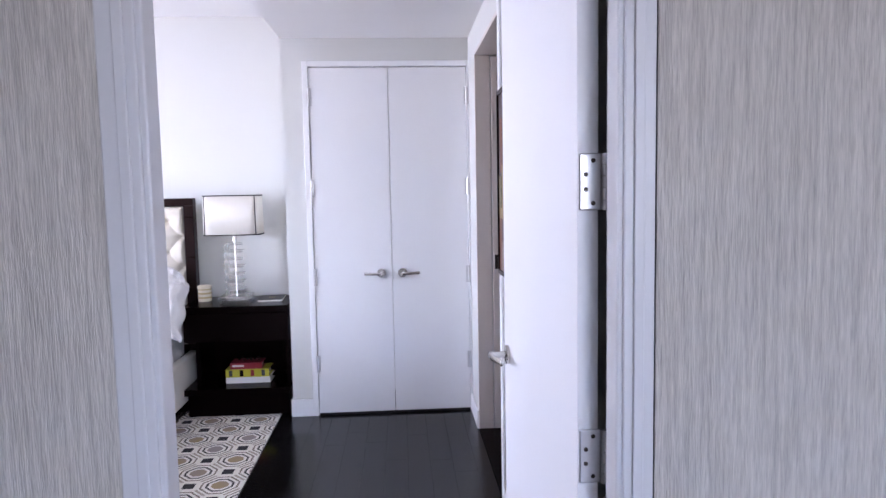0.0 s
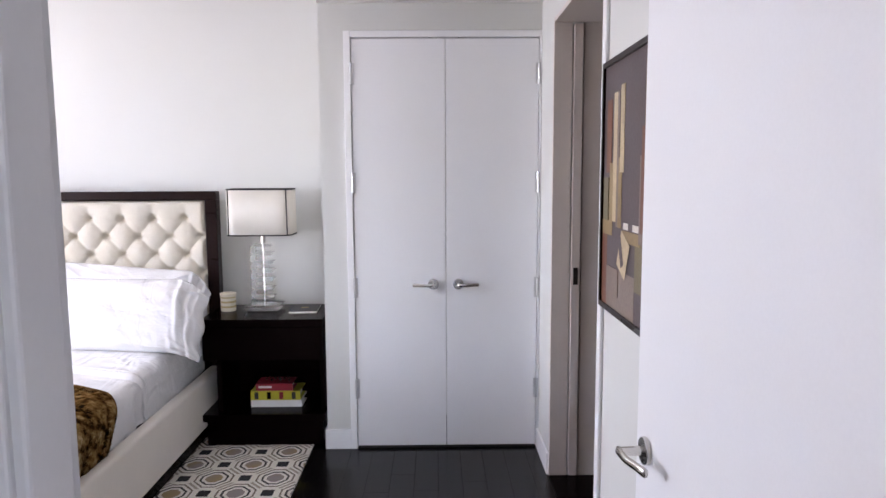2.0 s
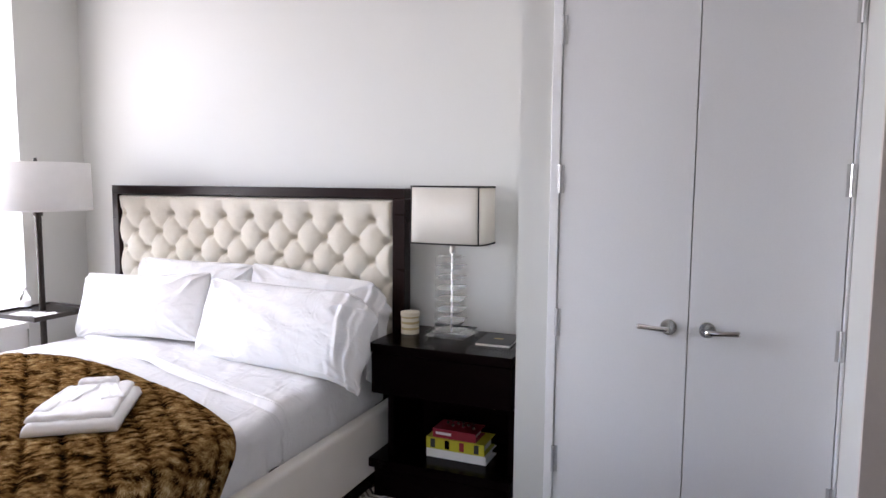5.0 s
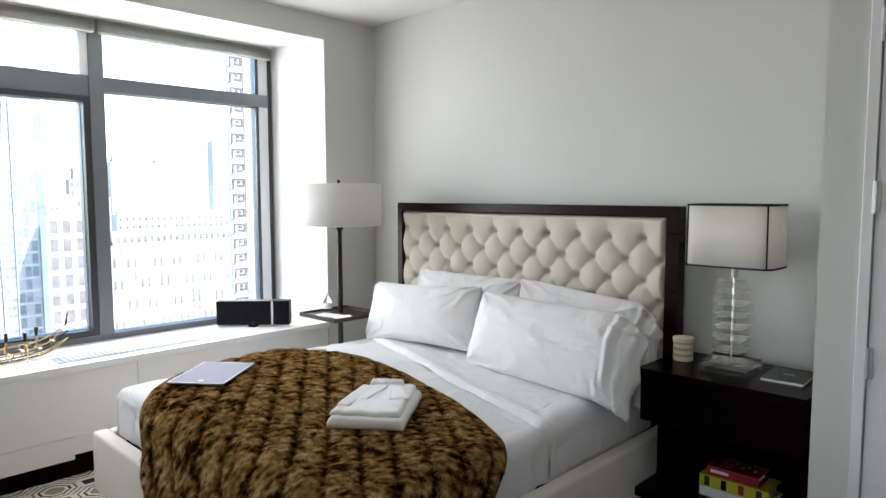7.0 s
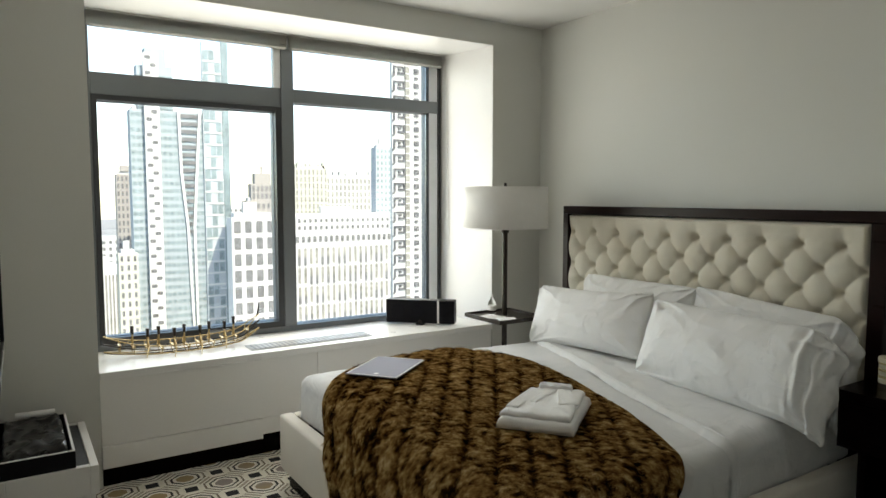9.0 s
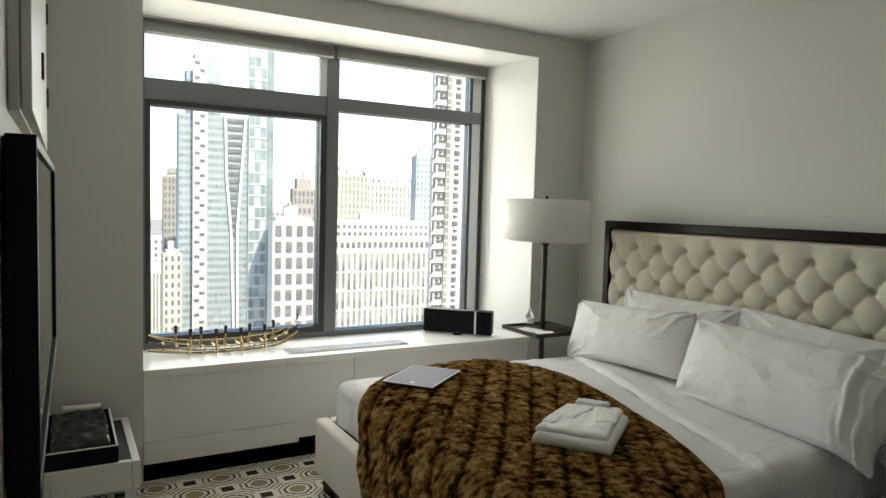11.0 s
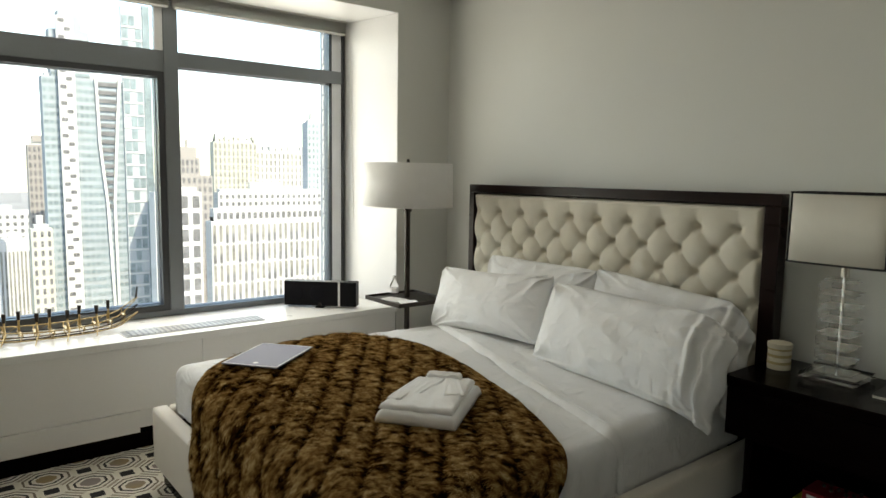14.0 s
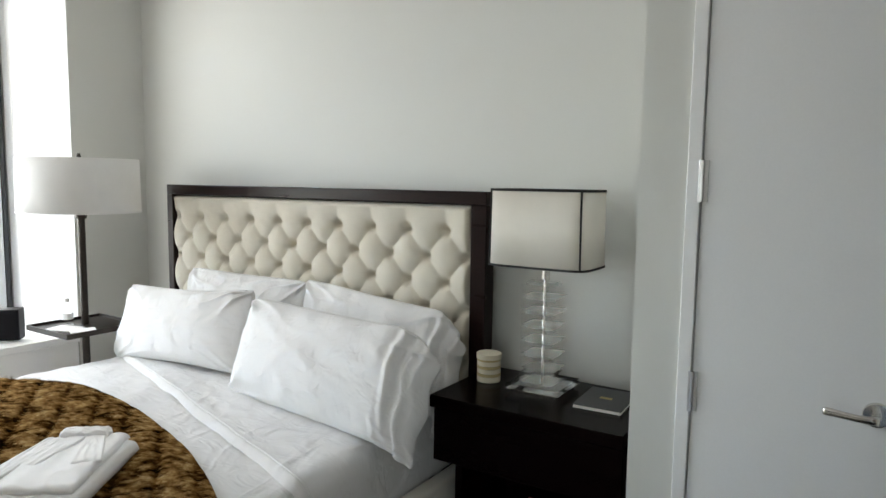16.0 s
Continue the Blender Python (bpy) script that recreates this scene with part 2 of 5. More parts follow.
    t.links.new(math_("LESS_THAN", square, 0.31), border.inputs[0])
    t.links.new(heart.outputs[2], border.inputs[6])
    border.inputs[7].default_value = (0.90, 0.86, 0.76, 1)
    in_sq = math_("LESS_THAN", square, 0.19)
    mix = n.new("ShaderNodeMix")
    mix.data_type = "RGBA"
    t.links.new(in_sq, mix.inputs[0])
    t.links.new(border.outputs[2], mix.inputs[6])
    mix.inputs[7].default_value = (0.02, 0.02, 0.022, 1)
    mul = n.new("ShaderNodeMix")
    mul.data_type, mul.blend_type = "RGBA", "MULTIPLY"
    mul.inputs[0].default_value = 0.2
    t.links.new(mix.outputs[2], mul.inputs[6])
    nf = n.new("ShaderNodeTexNoise")
    nf.inputs["Scale"].default_value = 400
    t.links.new(co.outputs["Object"], nf.inputs["Vector"])
    t.links.new(nf.outputs["Color"], mul.inputs[7])
    t.links.new(mul.outputs[2], p.inputs["Base Color"])
    p.inputs["Roughness"].default_value = 0.95
    bp = n.new("ShaderNodeBump")
    bp.inputs["Strength"].default_value, bp.inputs["Distance"].default_value = 0.6, 0.004
    t.links.new(nf.outputs["Fac"], bp.inputs["Height"])
    t.links.new(bp.outputs[0], p.inputs["Normal"])
    return m


def fur_material():
    """Brown fur: shade painted into the channels, tawny ridges, and pale and dark guard hairs, strand by strand."""
    m = bpy.data.materials.new("brown_fur")
    m.use_nodes = True
    t, n = m.node_tree, m.node_tree.nodes
    p = n["Principled BSDF"]
    at = n.new("ShaderNodeAttribute")
    at.attribute_name = "tone"
    co = n.new("ShaderNodeTexCoord")
    mp = n.new("ShaderNodeMapping")
    mp.inputs["Scale"].default_value = (36, 42, 36)
    t.links.new(co.outputs["Object"], mp.inputs[0])
    nz = n.new("ShaderNodeTexNoise")
    nz.inputs["Scale"].default_value, nz.inputs["Detail"].default_value = 1.0, 6
    t.links.new(mp.outputs[0], nz.inputs["Vector"])
    isl = n.new("ShaderNodeNewGeometry")
    a = n.new("ShaderNodeMath")
    a.operation, a.inputs[1].default_value = "MULTIPLY_ADD", 0.16
    t.links.new(isl.outputs["Random Per Island"], a.inputs[0])
    b = n.new("ShaderNodeMath")
    b.operation, b.inputs[1].default_value, b.inputs[2].default_value = "MULTIPLY_ADD", 1.0, -0.50
    t.links.new(nz.outputs["Fac"], b.inputs[0])
    t.links.new(b.outputs[0], a.inputs[2])
    c = n.new("ShaderNodeMath")
    c.operation = "ADD"
    t.links.new(a.outputs[0], c.inputs[0])
    t.links.new(at.outputs["Fac"], c.inputs[1])
    ramp = n.new("ShaderNodeValToRGB")
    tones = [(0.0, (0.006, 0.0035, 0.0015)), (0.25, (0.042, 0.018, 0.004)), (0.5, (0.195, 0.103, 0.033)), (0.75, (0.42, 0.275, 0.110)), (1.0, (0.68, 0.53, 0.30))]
    e = ramp.color_ramp.elements
    while len(e) < len(tones):
        e.new(0.5)
    for el, (pos, col) in zip(e, tones):
        el.position, el.color = pos, (*col, 1)
    t.links.new(c.outputs[0], ramp.inputs[0])
    t.links.new(ramp.outputs[0], p.inputs["Base Color"])
    p.inputs["Roughness"].default_value = 0.6
    p.inputs["Specular IOR Level"].default_value = 0.0
    return m


RUG, FUR = rug_material(), fur_material()


# ---- building helpers ----
ROOTS = {}


def thing(name, loc, label, category, group="", kind=""):
    ob = new(name)
    ob.empty_display_size = 0.1
    ob.matrix_basis = Matrix.Translation(loc)
    ROOTS[ob.name] = Vector(loc)
    return tagged(ob, label, category, group, kind)


def part(name, bm, material, parent=None, label="", smooth=False, kind=""):
    """One bmesh as one mesh object, under a thing or a part."""
    me = bpy.data.meshes.new(name)
    if smooth:
        for f in bm.faces:
            f.smooth = True
    bm.to_mesh(me)
    bm.free()
    me.materials.append(material)
    ob = new(name, me)
    if parent is not None:
        ob.parent = parent
        if parent.name in ROOTS:
            ob.matrix_parent_inverse = Matrix.Translation(-ROOTS[parent.name])
    if label or kind:
        tagged(ob, label, kind=kind)
    return ob


def structure(name, bm, material, label, category, parent=None):
    ob = part(name, bm, material, parent)
    return tagged(ob, label, category, kind="structure")


def add_box(bm, x0, x1, y0, y1, z0, z1, m=None):
    r = bmesh.ops.create_cube(bm, size=1)
    mm = Matrix.Translation(((x0 + x1) / 2, (y0 + y1) / 2, (z0 + z1) / 2)) @ Matrix.Diagonal((x1 - x0, y1 - y0, z1 - z0, 1))
    bmesh.ops.transform(bm, matrix=(m @ mm) if m else mm, verts=r["verts"])


def boxes(*bs, bevel=0.0, seg=2, m=None):
    bm = bmesh.new()
    for b in bs:
        add_box(bm, *b, m=m)
    if bevel:
        bmesh.ops.bevel(bm, geom=bm.edges[:], offset=bevel, segments=seg, affect="EDGES", profile=0.5)
    return bm


def add_cyl(bm, r0, r1, p0, p1, seg=20):
    p0, p1 = Vector(p0), Vector(p1)
    d = p1 - p0
    q = d.to_track_quat("Z", "Y").to_matrix().to_4x4()
    bmesh.ops.create_cone(bm, cap_ends=True, segments=seg, radius1=r0, radius2=r1, depth=d.length, matrix=Matrix.Translation((p0 + p1) / 2) @ q)


def cyl(r0, r1, p0, p1, seg=20, bevel=0.0):
    bm = bmesh.new()
    add_cyl(bm, r0, r1, p0, p1, seg)
    if bevel:
        es = [e for e in bm.edges if len(e.link_faces) == 2 and e.calc_face_angle(0) > 0.9]
        bmesh.ops.bevel(bm, geom=es, offset=bevel, segments=2, affect="EDGES", profile=0.5)
    return bm


def grid(nu, nv, f):
    """A sheet of nu x nv cells through f(u, v), u and v from 0 to 1."""
    bm = bmesh.new()
    vs = [[bm.verts.new(f(i / nu, j / nv)) for j in range(nv + 1)] for i in range(nu + 1)]
    for i in range(nu):
        for j in range(nv):
            bm.faces.new((vs[i][j], vs[i + 1][j], vs[i + 1][j + 1], vs[i][j + 1]))
    return bm


def n3(x, y, z=0.0):
    return noise.noise(Vector((x, y, z)))


def smooth(a, b, v):
    t = min(1.0, max(0.0, (v - a) / (b - a)))
    return t * t * (3 - 2 * t)


# ---- the setting ----
XW, XR, YH, YS = -3.98, 0.503, 4.77, 1.24       # window wall, right wall, bed-head wall, wall of the television
YC, XB = 4.231, -0.742                         # closet face and its corner
ZC, ZS = 2.83, 2.555                           # ceiling and dropped soffit
YE0, YE1 = 0.94, 1.05                          # entry wall, hall side and room side

floor = structure("floor", boxes((-4.75, 2.6, -4.2, 5.0, -0.15, -0.006)), FLOOR_GAP, "near-black polished wooden plank floor", "floor")
ceiling = structure("ceiling", boxes((-4.75, XB, 1.0, 5.0, ZC, ZC + 0.2)), CEIL, "smooth white painted ceiling", "ceiling")
structure("ceiling_soffit", boxes((XB, 2.6, YE1, 5.0, ZS, ZC + 0.2)), CEIL, "lower white ceiling over the entry passage", "ceiling")
structure("ceiling_hall", boxes((-1.9, 2.6, -4.2, YE1, ZS, ZC + 0.2)), CEIL, "white ceiling of the hall", "ceiling")

structure("wall_north", boxes((-4.75, XB + 0.1, YH, YH + 0.2, 0, ZC)), WALL, "off-white painted wall behind the bed", "wall")
structure("wall_closet", boxes((XB, -0.602, YC, YC + 0.1, 0, ZS), (-0.602, XR, YC, YC + 0.1, 2.40, ZS), (XB, XB + 0.1, YC + 0.1, YH, 0, ZS)), WALL,
          "white wall round the built-in closet doors", "wall")
structure("wall_closet_back", boxes((XB + 0.1, 2.6, YH, YH + 0.2, 0, ZS)), WALL, "plain wall closing the closet", "wall")

# window wall: piers, header, convector niche
WY0, WY1, WZ0, WZ1 = 1.713, 4.319, 0.645, 2.665
FY0, FY1, FX = 1.745, 4.205, -4.62
structure("wall_west", boxes((FX - 0.1, XW, 1.0, WY0, 0, ZC), (FX - 0.1, XW, WY0, WY1, WZ1, ZC)), WALL, "white wall with the deep window opening", "wall")
bm = bmesh.new()
q = [(XW, WY1), (XW, 5.0), (FX - 0.1, 5.0), (FX - 0.1, FY1), (FX, FY1)]
lo, hi = [bm.verts.new((x, y, 0)) for x, y in q], [bm.verts.new((x, y, ZC)) for x, y in q]
bm.faces.new(lo[::-1]), bm.faces.new(hi)
for i in range(len(q)):
    bm.faces.new((lo[i], lo[(i + 1) % 5], hi[(i + 1) % 5], hi[i]))
bmesh.ops.recalc_face_normals(bm, faces=bm.faces[:])
structure("wall_west_pier", bm, WALL, "white wall pier with a splayed window reveal", "wall")
structure("wall_west_lower", boxes((FX - 0.1, FX, WY0, FY1 + 0.02, 0, WZ0 + 0.02)), WALL, "wall under the window", "wall")

# white-painted lining of the window opening, added so its sides read as daylit
bm = bmesh.new()
q = [(XW - 0.002, WY1 - 0.004), (XW - 0.002, WY1 - 0.0005), (FX + 0.104, FY1 + 0.0181), (FX + 0.104, FY1 + 0.0146)]
lo, hi = [bm.verts.new((x, y, WZ0 + 0.002)) for x, y in q], [bm.verts.new((x, y, WZ1 - 0.004)) for x, y in q]
bm.faces.new(lo[::-1]), bm.faces.new(hi)
for i in range(4):
    bm.faces.new((lo[i], lo[(i + 1) % 4], hi[(i + 1) % 4], hi[i]))
bmesh.ops.recalc_face_normals(bm, faces=bm.faces[:])
structure("window_reveal", bm, TRIM, "white side of the window opening, daylight brightness put into its colour", "window reveal")
structure("window_head", boxes((FX + 0.108, XW - 0.002, WY0 + 0.001, WY1 - 0.006, WZ1 - 0.0035, WZ1 - 0.0005)), TRIM, "white head of the window opening, daylight brightness put into its colour", "window reveal")

# wall of the television, and the entry wall
structure("wall_south", boxes((-4.75, XB, YS - 0.2, YS, 0, ZC)), WALL, "white wall that carries the television", "wall")
structure("wall_entry", boxes((-1.9, -0.47, YE0 + 0.004, YE1, 0, ZS), (0.48, 2.6, YE0 + 0.004, YE1, 0, ZS), (-0.47, 0.48, YE0 + 0.004, YE1, 2.40, ZS)), WALL,
          "white wall round the entry door", "wall")
structure("wallpaper_left", boxes((-1.9, -0.517, YE0 - 0.006, YE0 + 0.001, 0, ZS)), PAPER, "greige vertical-grain grasscloth wallpaper", "wallpaper")
structure("wallpaper_right", boxes((0.528, 2.6, YE0 - 0.006, YE0 + 0.001, 0, ZS)), PAPER, "greige vertical-grain grasscloth wallpaper", "wallpaper")
structure("wall_hall_west", boxes((-2.0, -1.9, -4.2, YE1, 0, ZS)), PAPER, "grasscloth wall of the hall", "wall")
structure("wall_hall_east", boxes((2.6, 2.7, -4.2, YE1, 0, ZS)), PAPER, "grasscloth wall of the hall", "wall")
# unseen end wall; its opening is invented to light the hall from behind
structure("wall_hall_back", boxes((-1.9, 0.6, -4.3, -4.2, 0, ZS), (2.3, 2.6, -4.3, -4.2, 0, ZS), (0.6, 2.3, -4.3, -4.2, 0, 0.4)), WALL, "unseen hall end wall with an opening added to let light in", "wall")

# right wall with the doorway to the dark bathroom
structure("wall_east", boxes((XR, XR + 0.25, YE1, 2.79, 0, ZS), (XR, XR + 0.25, 3.85, YC, 0, ZS), (XR, XR + 0.25, 2.79, 3.85, 2.38, ZS)), WALL,
          "white wall with the bathroom doorway", "wall")
structure("wall_bathroom", boxes((2.0, 2.1, 1.4, 4.7, 0, ZS), (XR + 0.25, 2.0, 4.6, 4.7, 0, ZS), (XR + 0.25, 2.0, 1.4, 1.5, 0, ZS)), TAUPE, "taupe wall of the unlit bathroom", "wall")
jamb = thing("door_frame", (XR + 0.12, 3.85, 0), "taupe pocket-door frame of the bathroom doorway", "door frame", kind="structure")
part("jamb", boxes((XR - 0.002, XR + 0.09, 3.828, 3.85, 0, 2.36), bevel=0.002), TAUPE, jamb)
part("jamb", boxes((XR + 0.15, XR + 0.252, 3.828, 3.85, 0, 2.36), bevel=0.002), TAUPE, jamb)
part("head", boxes((XR - 0.002, XR + 0.252, 2.81, 3.828, 2.36, 2.382), bevel=0.002), TAUPE, jamb)
part("jamb", boxes((XR - 0.002, XR + 0.252, 2.79, 2.81, 0, 2.36), bevel=0.002), TAUPE, jamb)
part("casing", boxes((XR - 0.014, XR - 0.001, 2.745, 2.795, 0, 2.42), bevel=0.003), TRIM, jamb, "white painted casing")
pocket = thing("pocket_door", (XR + 0.12, 3.9, 0), "taupe sliding pocket door slid into the wall", "door")
part("leaf", boxes((XR + 0.098, XR + 0.142, 3.815, 4.2, 0.01, 2.35), bevel=0.002), TAUPE, pocket)
part("edge_pull", boxes((XR + 0.108, XR + 0.132, 3.811, 3.816, 1.04, 1.13), bevel=0.002), BRONZE, pocket, "dark bronze edge pull")

# baseboards
structure("baseboard_closet", boxes((XB - 0.012, -0.604, YC - 0.013, YC - 0.001, 0, 0.12), (XB - 0.013, XB - 0.001, YC, YH, 0, 0.12), bevel=0.002), TRIM, "white painted baseboard", "baseboard")
structure("baseboard_east", boxes((XR - 0.013, XR - 0.001, 3.852, YC - 0.02, 0, 0.12), (XR - 0.013, XR - 0.001, YE1 + 0.01, 2.74, 0, 0.12), bevel=0.002), TRIM, "white painted baseboard", "baseboard")
structure("baseboard_north", boxes((XW, -1.0, YH - 0.013, YH - 0.001, 0, 0.12), bevel=0.002), TRIM, "white painted baseboard", "baseboard")
structure("baseboard_south", boxes((XW + 0.02, XB, YS + 0.001, YS + 0.013, 0, 0.12), bevel=0.002), TRIM, "white painted baseboard", "baseboard")
structure("threshold", boxes((XR - 0.002, XR + 0.252, 2.81, 3.828, -0.004, 0.008), bevel=0.002), ESPRESSO, "dark wooden threshold of the bathroom", "threshold")

# entry door frame
fr = thing("entry_frame", (0, 1.0, 0), "pale grey painted stepped frame of the entry door", "door frame", kind="structure")
for s, xi, xo in ((-1, -0.434, -0.517), (1, 0.446, 0.520)):
    a, b = sorted((xi + s * 0.012, xo))
    part("casing", boxes((a, b, YE0 - 0.020, YE0 + 0.004, 0, 2.48), bevel=0.003), FRAME, fr)
    a, b = sorted((xi + s * 0.03, xi + s * 0.052))
    part("bead", boxes((a, b, YE0 - 0.026, YE0 - 0.019, 0, 2.45), bevel=0.003), FRAME, fr)
    a, b = sorted((xi, xi + s * 0.03))
    part("stop", boxes((a, b, YE0 - 0.012, YE0 + 0.055, 0, 2.385), bevel=0.004), FRAME, fr)
    a, b = sorted((xi + s * 0.032, xi + s * 0.046))
    part("jamb", boxes((a, b, YE0 + 0.004, YE1 + 0.012, 0, 2.40), bevel=0.002), FRAME, fr)
part("seal", boxes((0.476, 0.4785, YE0 + 0.056, YE1 - 0.002, 0, 2.38)), GAP, fr, "black door seal")
# the gap's shade is a solid dark strip between casing and wallpaper
part("gap_shade_strip", boxes((0.521, 0.5275, YE0 - 0.004, YE0 + 0.002, 0, ZS)), GAP, fr, "dark strip painted as the shade in the gap beside the casing")
part("head", boxes((-0.43, 0.44, YE0 - 0.018, YE1 + 0.01, 2.386, 2.402), bevel=0.002), FRAME, fr)
part("casing", boxes((-0.517, 0.520, YE0 - 0.020, YE0 + 0.003, 2.404, 2.48), bevel=0.003), FRAME, fr)


def lever_parts(parent, at, side, out, metal=CHROME):
    """Round rose, neck and lever; side: the way the lever points; out: the way it stands off the leaf."""
    at, side, out = Vector(at), Vector(side), Vector(out)
    h = part("handle", cyl(0.032, 0.031, at, at + out * 0.011, 28, 0.002), metal, parent, "satin nickel lever handle", smooth=False)
    part("neck", cyl(0.011, 0.010, at + out * 0.011, at + out * 0.066, 16), metal, h, smooth=False)
    bm = bmesh.new()
    up = Vector((0, 0, 1))
    pts = [(0.0, 0.0115), (0.02, 0.0110), (0.05, 0.0095), (0.09, 0.0100), (0.118, 0.0112), (0.124, 0.008)]
    rings = []
    for d, r in pts:
        c = at + out * (0.063 - 0.020 * smooth(0.04, 0.124, d)) + side * (d - 0.006)
        rings.append([bm.verts.new(c + up * r * math.cos(a) + out * r * 0.6 * math.sin(a)) for a in (i * math.pi / 6 for i in range(12))])
    for a, b in zip(rings, rings[1:]):
        for i in range(12):
            bm.faces.new((a[i], a[(i + 1) % 12], b[(i + 1) % 12], b[i]))
    bm.faces.new(rings[0][::-1]), bm.faces.new(rings[-1])
    bmesh.ops.recalc_face_normals(bm, faces=bm.faces[:])
    part("lever", bm, metal, h, smooth=True)
    part("keyhole", cyl(0.005, 0.005, at + out * 0.0112 - side * 0.0 + up * -0.018, at + out * 0.0125 + up * -0.018, 10), GAP, h)


# closet doors
CX = (-0.562, -0.0405, -0.0365, 0.485)
for n, (x0, x1, kx, hx, s) in enumerate(((CX[0], CX[1], -0.112, CX[0], -1), (CX[2], CX[3], 0.032, CX[3], 1))):
    d = thing("closet_door", ((x0 + x1) / 2, YC, 0), "tall flush closet door leaf in white paint, closed", "door", "pair of closet doors")
    part("leaf", boxes((x0, x1, YC - 0.006, YC + 0.036, 0.018, 2.362), bevel=0.0015), DOOR, d)
    lever_parts(d, (kx, YC - 0.007, 0.983), (s, 0, 0), (0, -1, 0))
    for z in (2.17, 1.566, 0.963, 0.365):
        h = part("hinge", boxes((hx - 0.016 if s > 0 else hx - 0.020, hx + 0.020 if s > 0 else hx + 0.016, YC - 0.010, YC - 0.0065, z - 0.058, z + 0.058), bevel=0.001), STEEL, d, "steel butt hinge")
        part("knuckle", cyl(0.0075, 0.0075, (hx + s * 0.003, YC - 0.013, z - 0.058), (hx + s * 0.003, YC - 0.013, z + 0.058), 12), STEEL, h)
    part("ball_catch", boxes((kx - 0.02 - (0.0 if s < 0 else -0.02), kx + 0.03 - (0.0 if s < 0 else -0.02), YC - 0.008, YC + 0.02, 2.3625, 2.370)), GRILLE, d, "small metal ball catch")
fr = thing("closet_frame", (-0.04, YC, 0), "narrow white casing round the closet doors", "door frame", kind="structure")
part("casing", boxes((-0.604, -0.566, YC - 0.014, YC + 0.05, 0, 2.405), bevel=0.003), TRIM, fr)
part("casing", boxes((0.489, XR - 0.001, YC - 0.014, YC + 0.05, 0, 2.405), bevel=0.003), TRIM, fr)
part("casing", boxes((-0.566, 0.489, YC - 0.014, YC + 0.05, 2.368, 2.405), bevel=0.003), TRIM, fr)
# solid dark strip paints the shade of the gap below the leaves
part("floor_gap", boxes((-0.56, 0.485, YC + 0.002, YC + 0.04, 0.0005, 0.016)), GAP, fr, "dark strip in place of the shade under the doors")

# entry door, standing open
ed = thing("entry_door", (0.43, 1.05, 0), "white painted flush entry door standing wide open", "door")
HM = Matrix.Translation((0.456, 1.052, 0)) @ Matrix.Rotation(radians(1.6), 4, "Z")


def placed(bm, m):
    bmesh.ops.transform(bm, matrix=m, verts=bm.verts[:])
    return bm


part("leaf", boxes((-0.056, -0.010, 0.0, 0.865, 0.012, 2.375), bevel=0.0015, m=None), DOOR, ed).data.transform(HM)
R3 = HM.to_3x3()
lever_parts(ed, HM @ Vector((-0.057, 0.793, 0.986)), R3 @ Vector((0, -1, 0)), R3 @ Vector((-1, 0, 0)))
part("latch_plate", placed(boxes((-0.045, -0.021, 0.864, 0.867, 0.925, 1.045), bevel=0.001), HM), STEEL, ed, "steel latch plate")
for z in (2.150, 1.550, 0.952, 0.355):
    h = part("hinge", placed(boxes((-0.052, -0.004, -0.0035, 0.0005, z - 0.06, z + 0.06), bevel=0.003), HM), STEEL, ed, "satin steel hinge with four screws")
    bm = bmesh.new()
    for k in range(5):
        add_cyl(bm, 0.0085, 0.0085, (0.003, -0.008, z - 0.06 + k * 0.024 + 0.0008), (0.003, -0.008, z - 0.06 + (k + 1) * 0.024 - 0.0008), 14)
    part("knuckle", placed(bm, HM), STEEL, h)
    for k, (sx, sz) in enumerate(((-0.022, 0.045), (-0.038, 0.016), (-0.038, -0.016), (-0.022, -0.045))):
        part("screw", placed(cyl(0.0052, 0.0048, (sx, -0.0032, z + sz), (sx, -0.0048, z + sz), 10), HM), BRONZE, h)

# ---- window ----
win = thing("window_1", (FX, 3.0, WZ0), "grey aluminium picture window with two lower and two upper lights", "window", kind="structure")
GX = FX + 0.055
MY0, MY1, TZ0, TZ1 = 2.925, 3.012, 2.222, 2.312
part("frame_bottom", boxes((FX, GX + 0.05, FY0, FY1, WZ0 - 0.002, 0.682), bevel=0.003), ALU, win)
part("frame_top", boxes((FX, GX + 0.05, FY0, FY1, 2.615, 2.68), bevel=0.003), ALU, win)
part("frame_side", boxes((FX, GX + 0.05, FY0 - 0.02, 1.775, 0.682, 2.615), bevel=0.003), ALU, win)
part("frame_side", boxes((FX, GX + 0.044, 4.105, 4.183, 0.682, 2.615), bevel=0.003), ALUP, win, "pale inner jamb, its colour raised for the light it misses")
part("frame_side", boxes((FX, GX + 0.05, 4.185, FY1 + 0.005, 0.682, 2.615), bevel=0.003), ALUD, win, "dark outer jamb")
part("mullion", boxes((FX, GX + 0.062, MY0, MY1, 0.682, 2.615), bevel=0.004), ALU, win)
part("transom", boxes((FX, GX + 0.05, 1.775, MY0, TZ0 - 0.04, TZ1), bevel=0.003), ALU, win)
part("transom", boxes((FX, GX + 0.05, MY1, 4.184, TZ0, TZ1), bevel=0.003), ALU, win)
part("gasket", boxes((GX + 0.012, GX + 0.046, 4.098, 4.1045, 0.682, 2.222), (GX + 0.012, GX + 0.046, 4.098, 4.1045, 2.313, 2.612)), GASKET, win, "black glazing gasket")
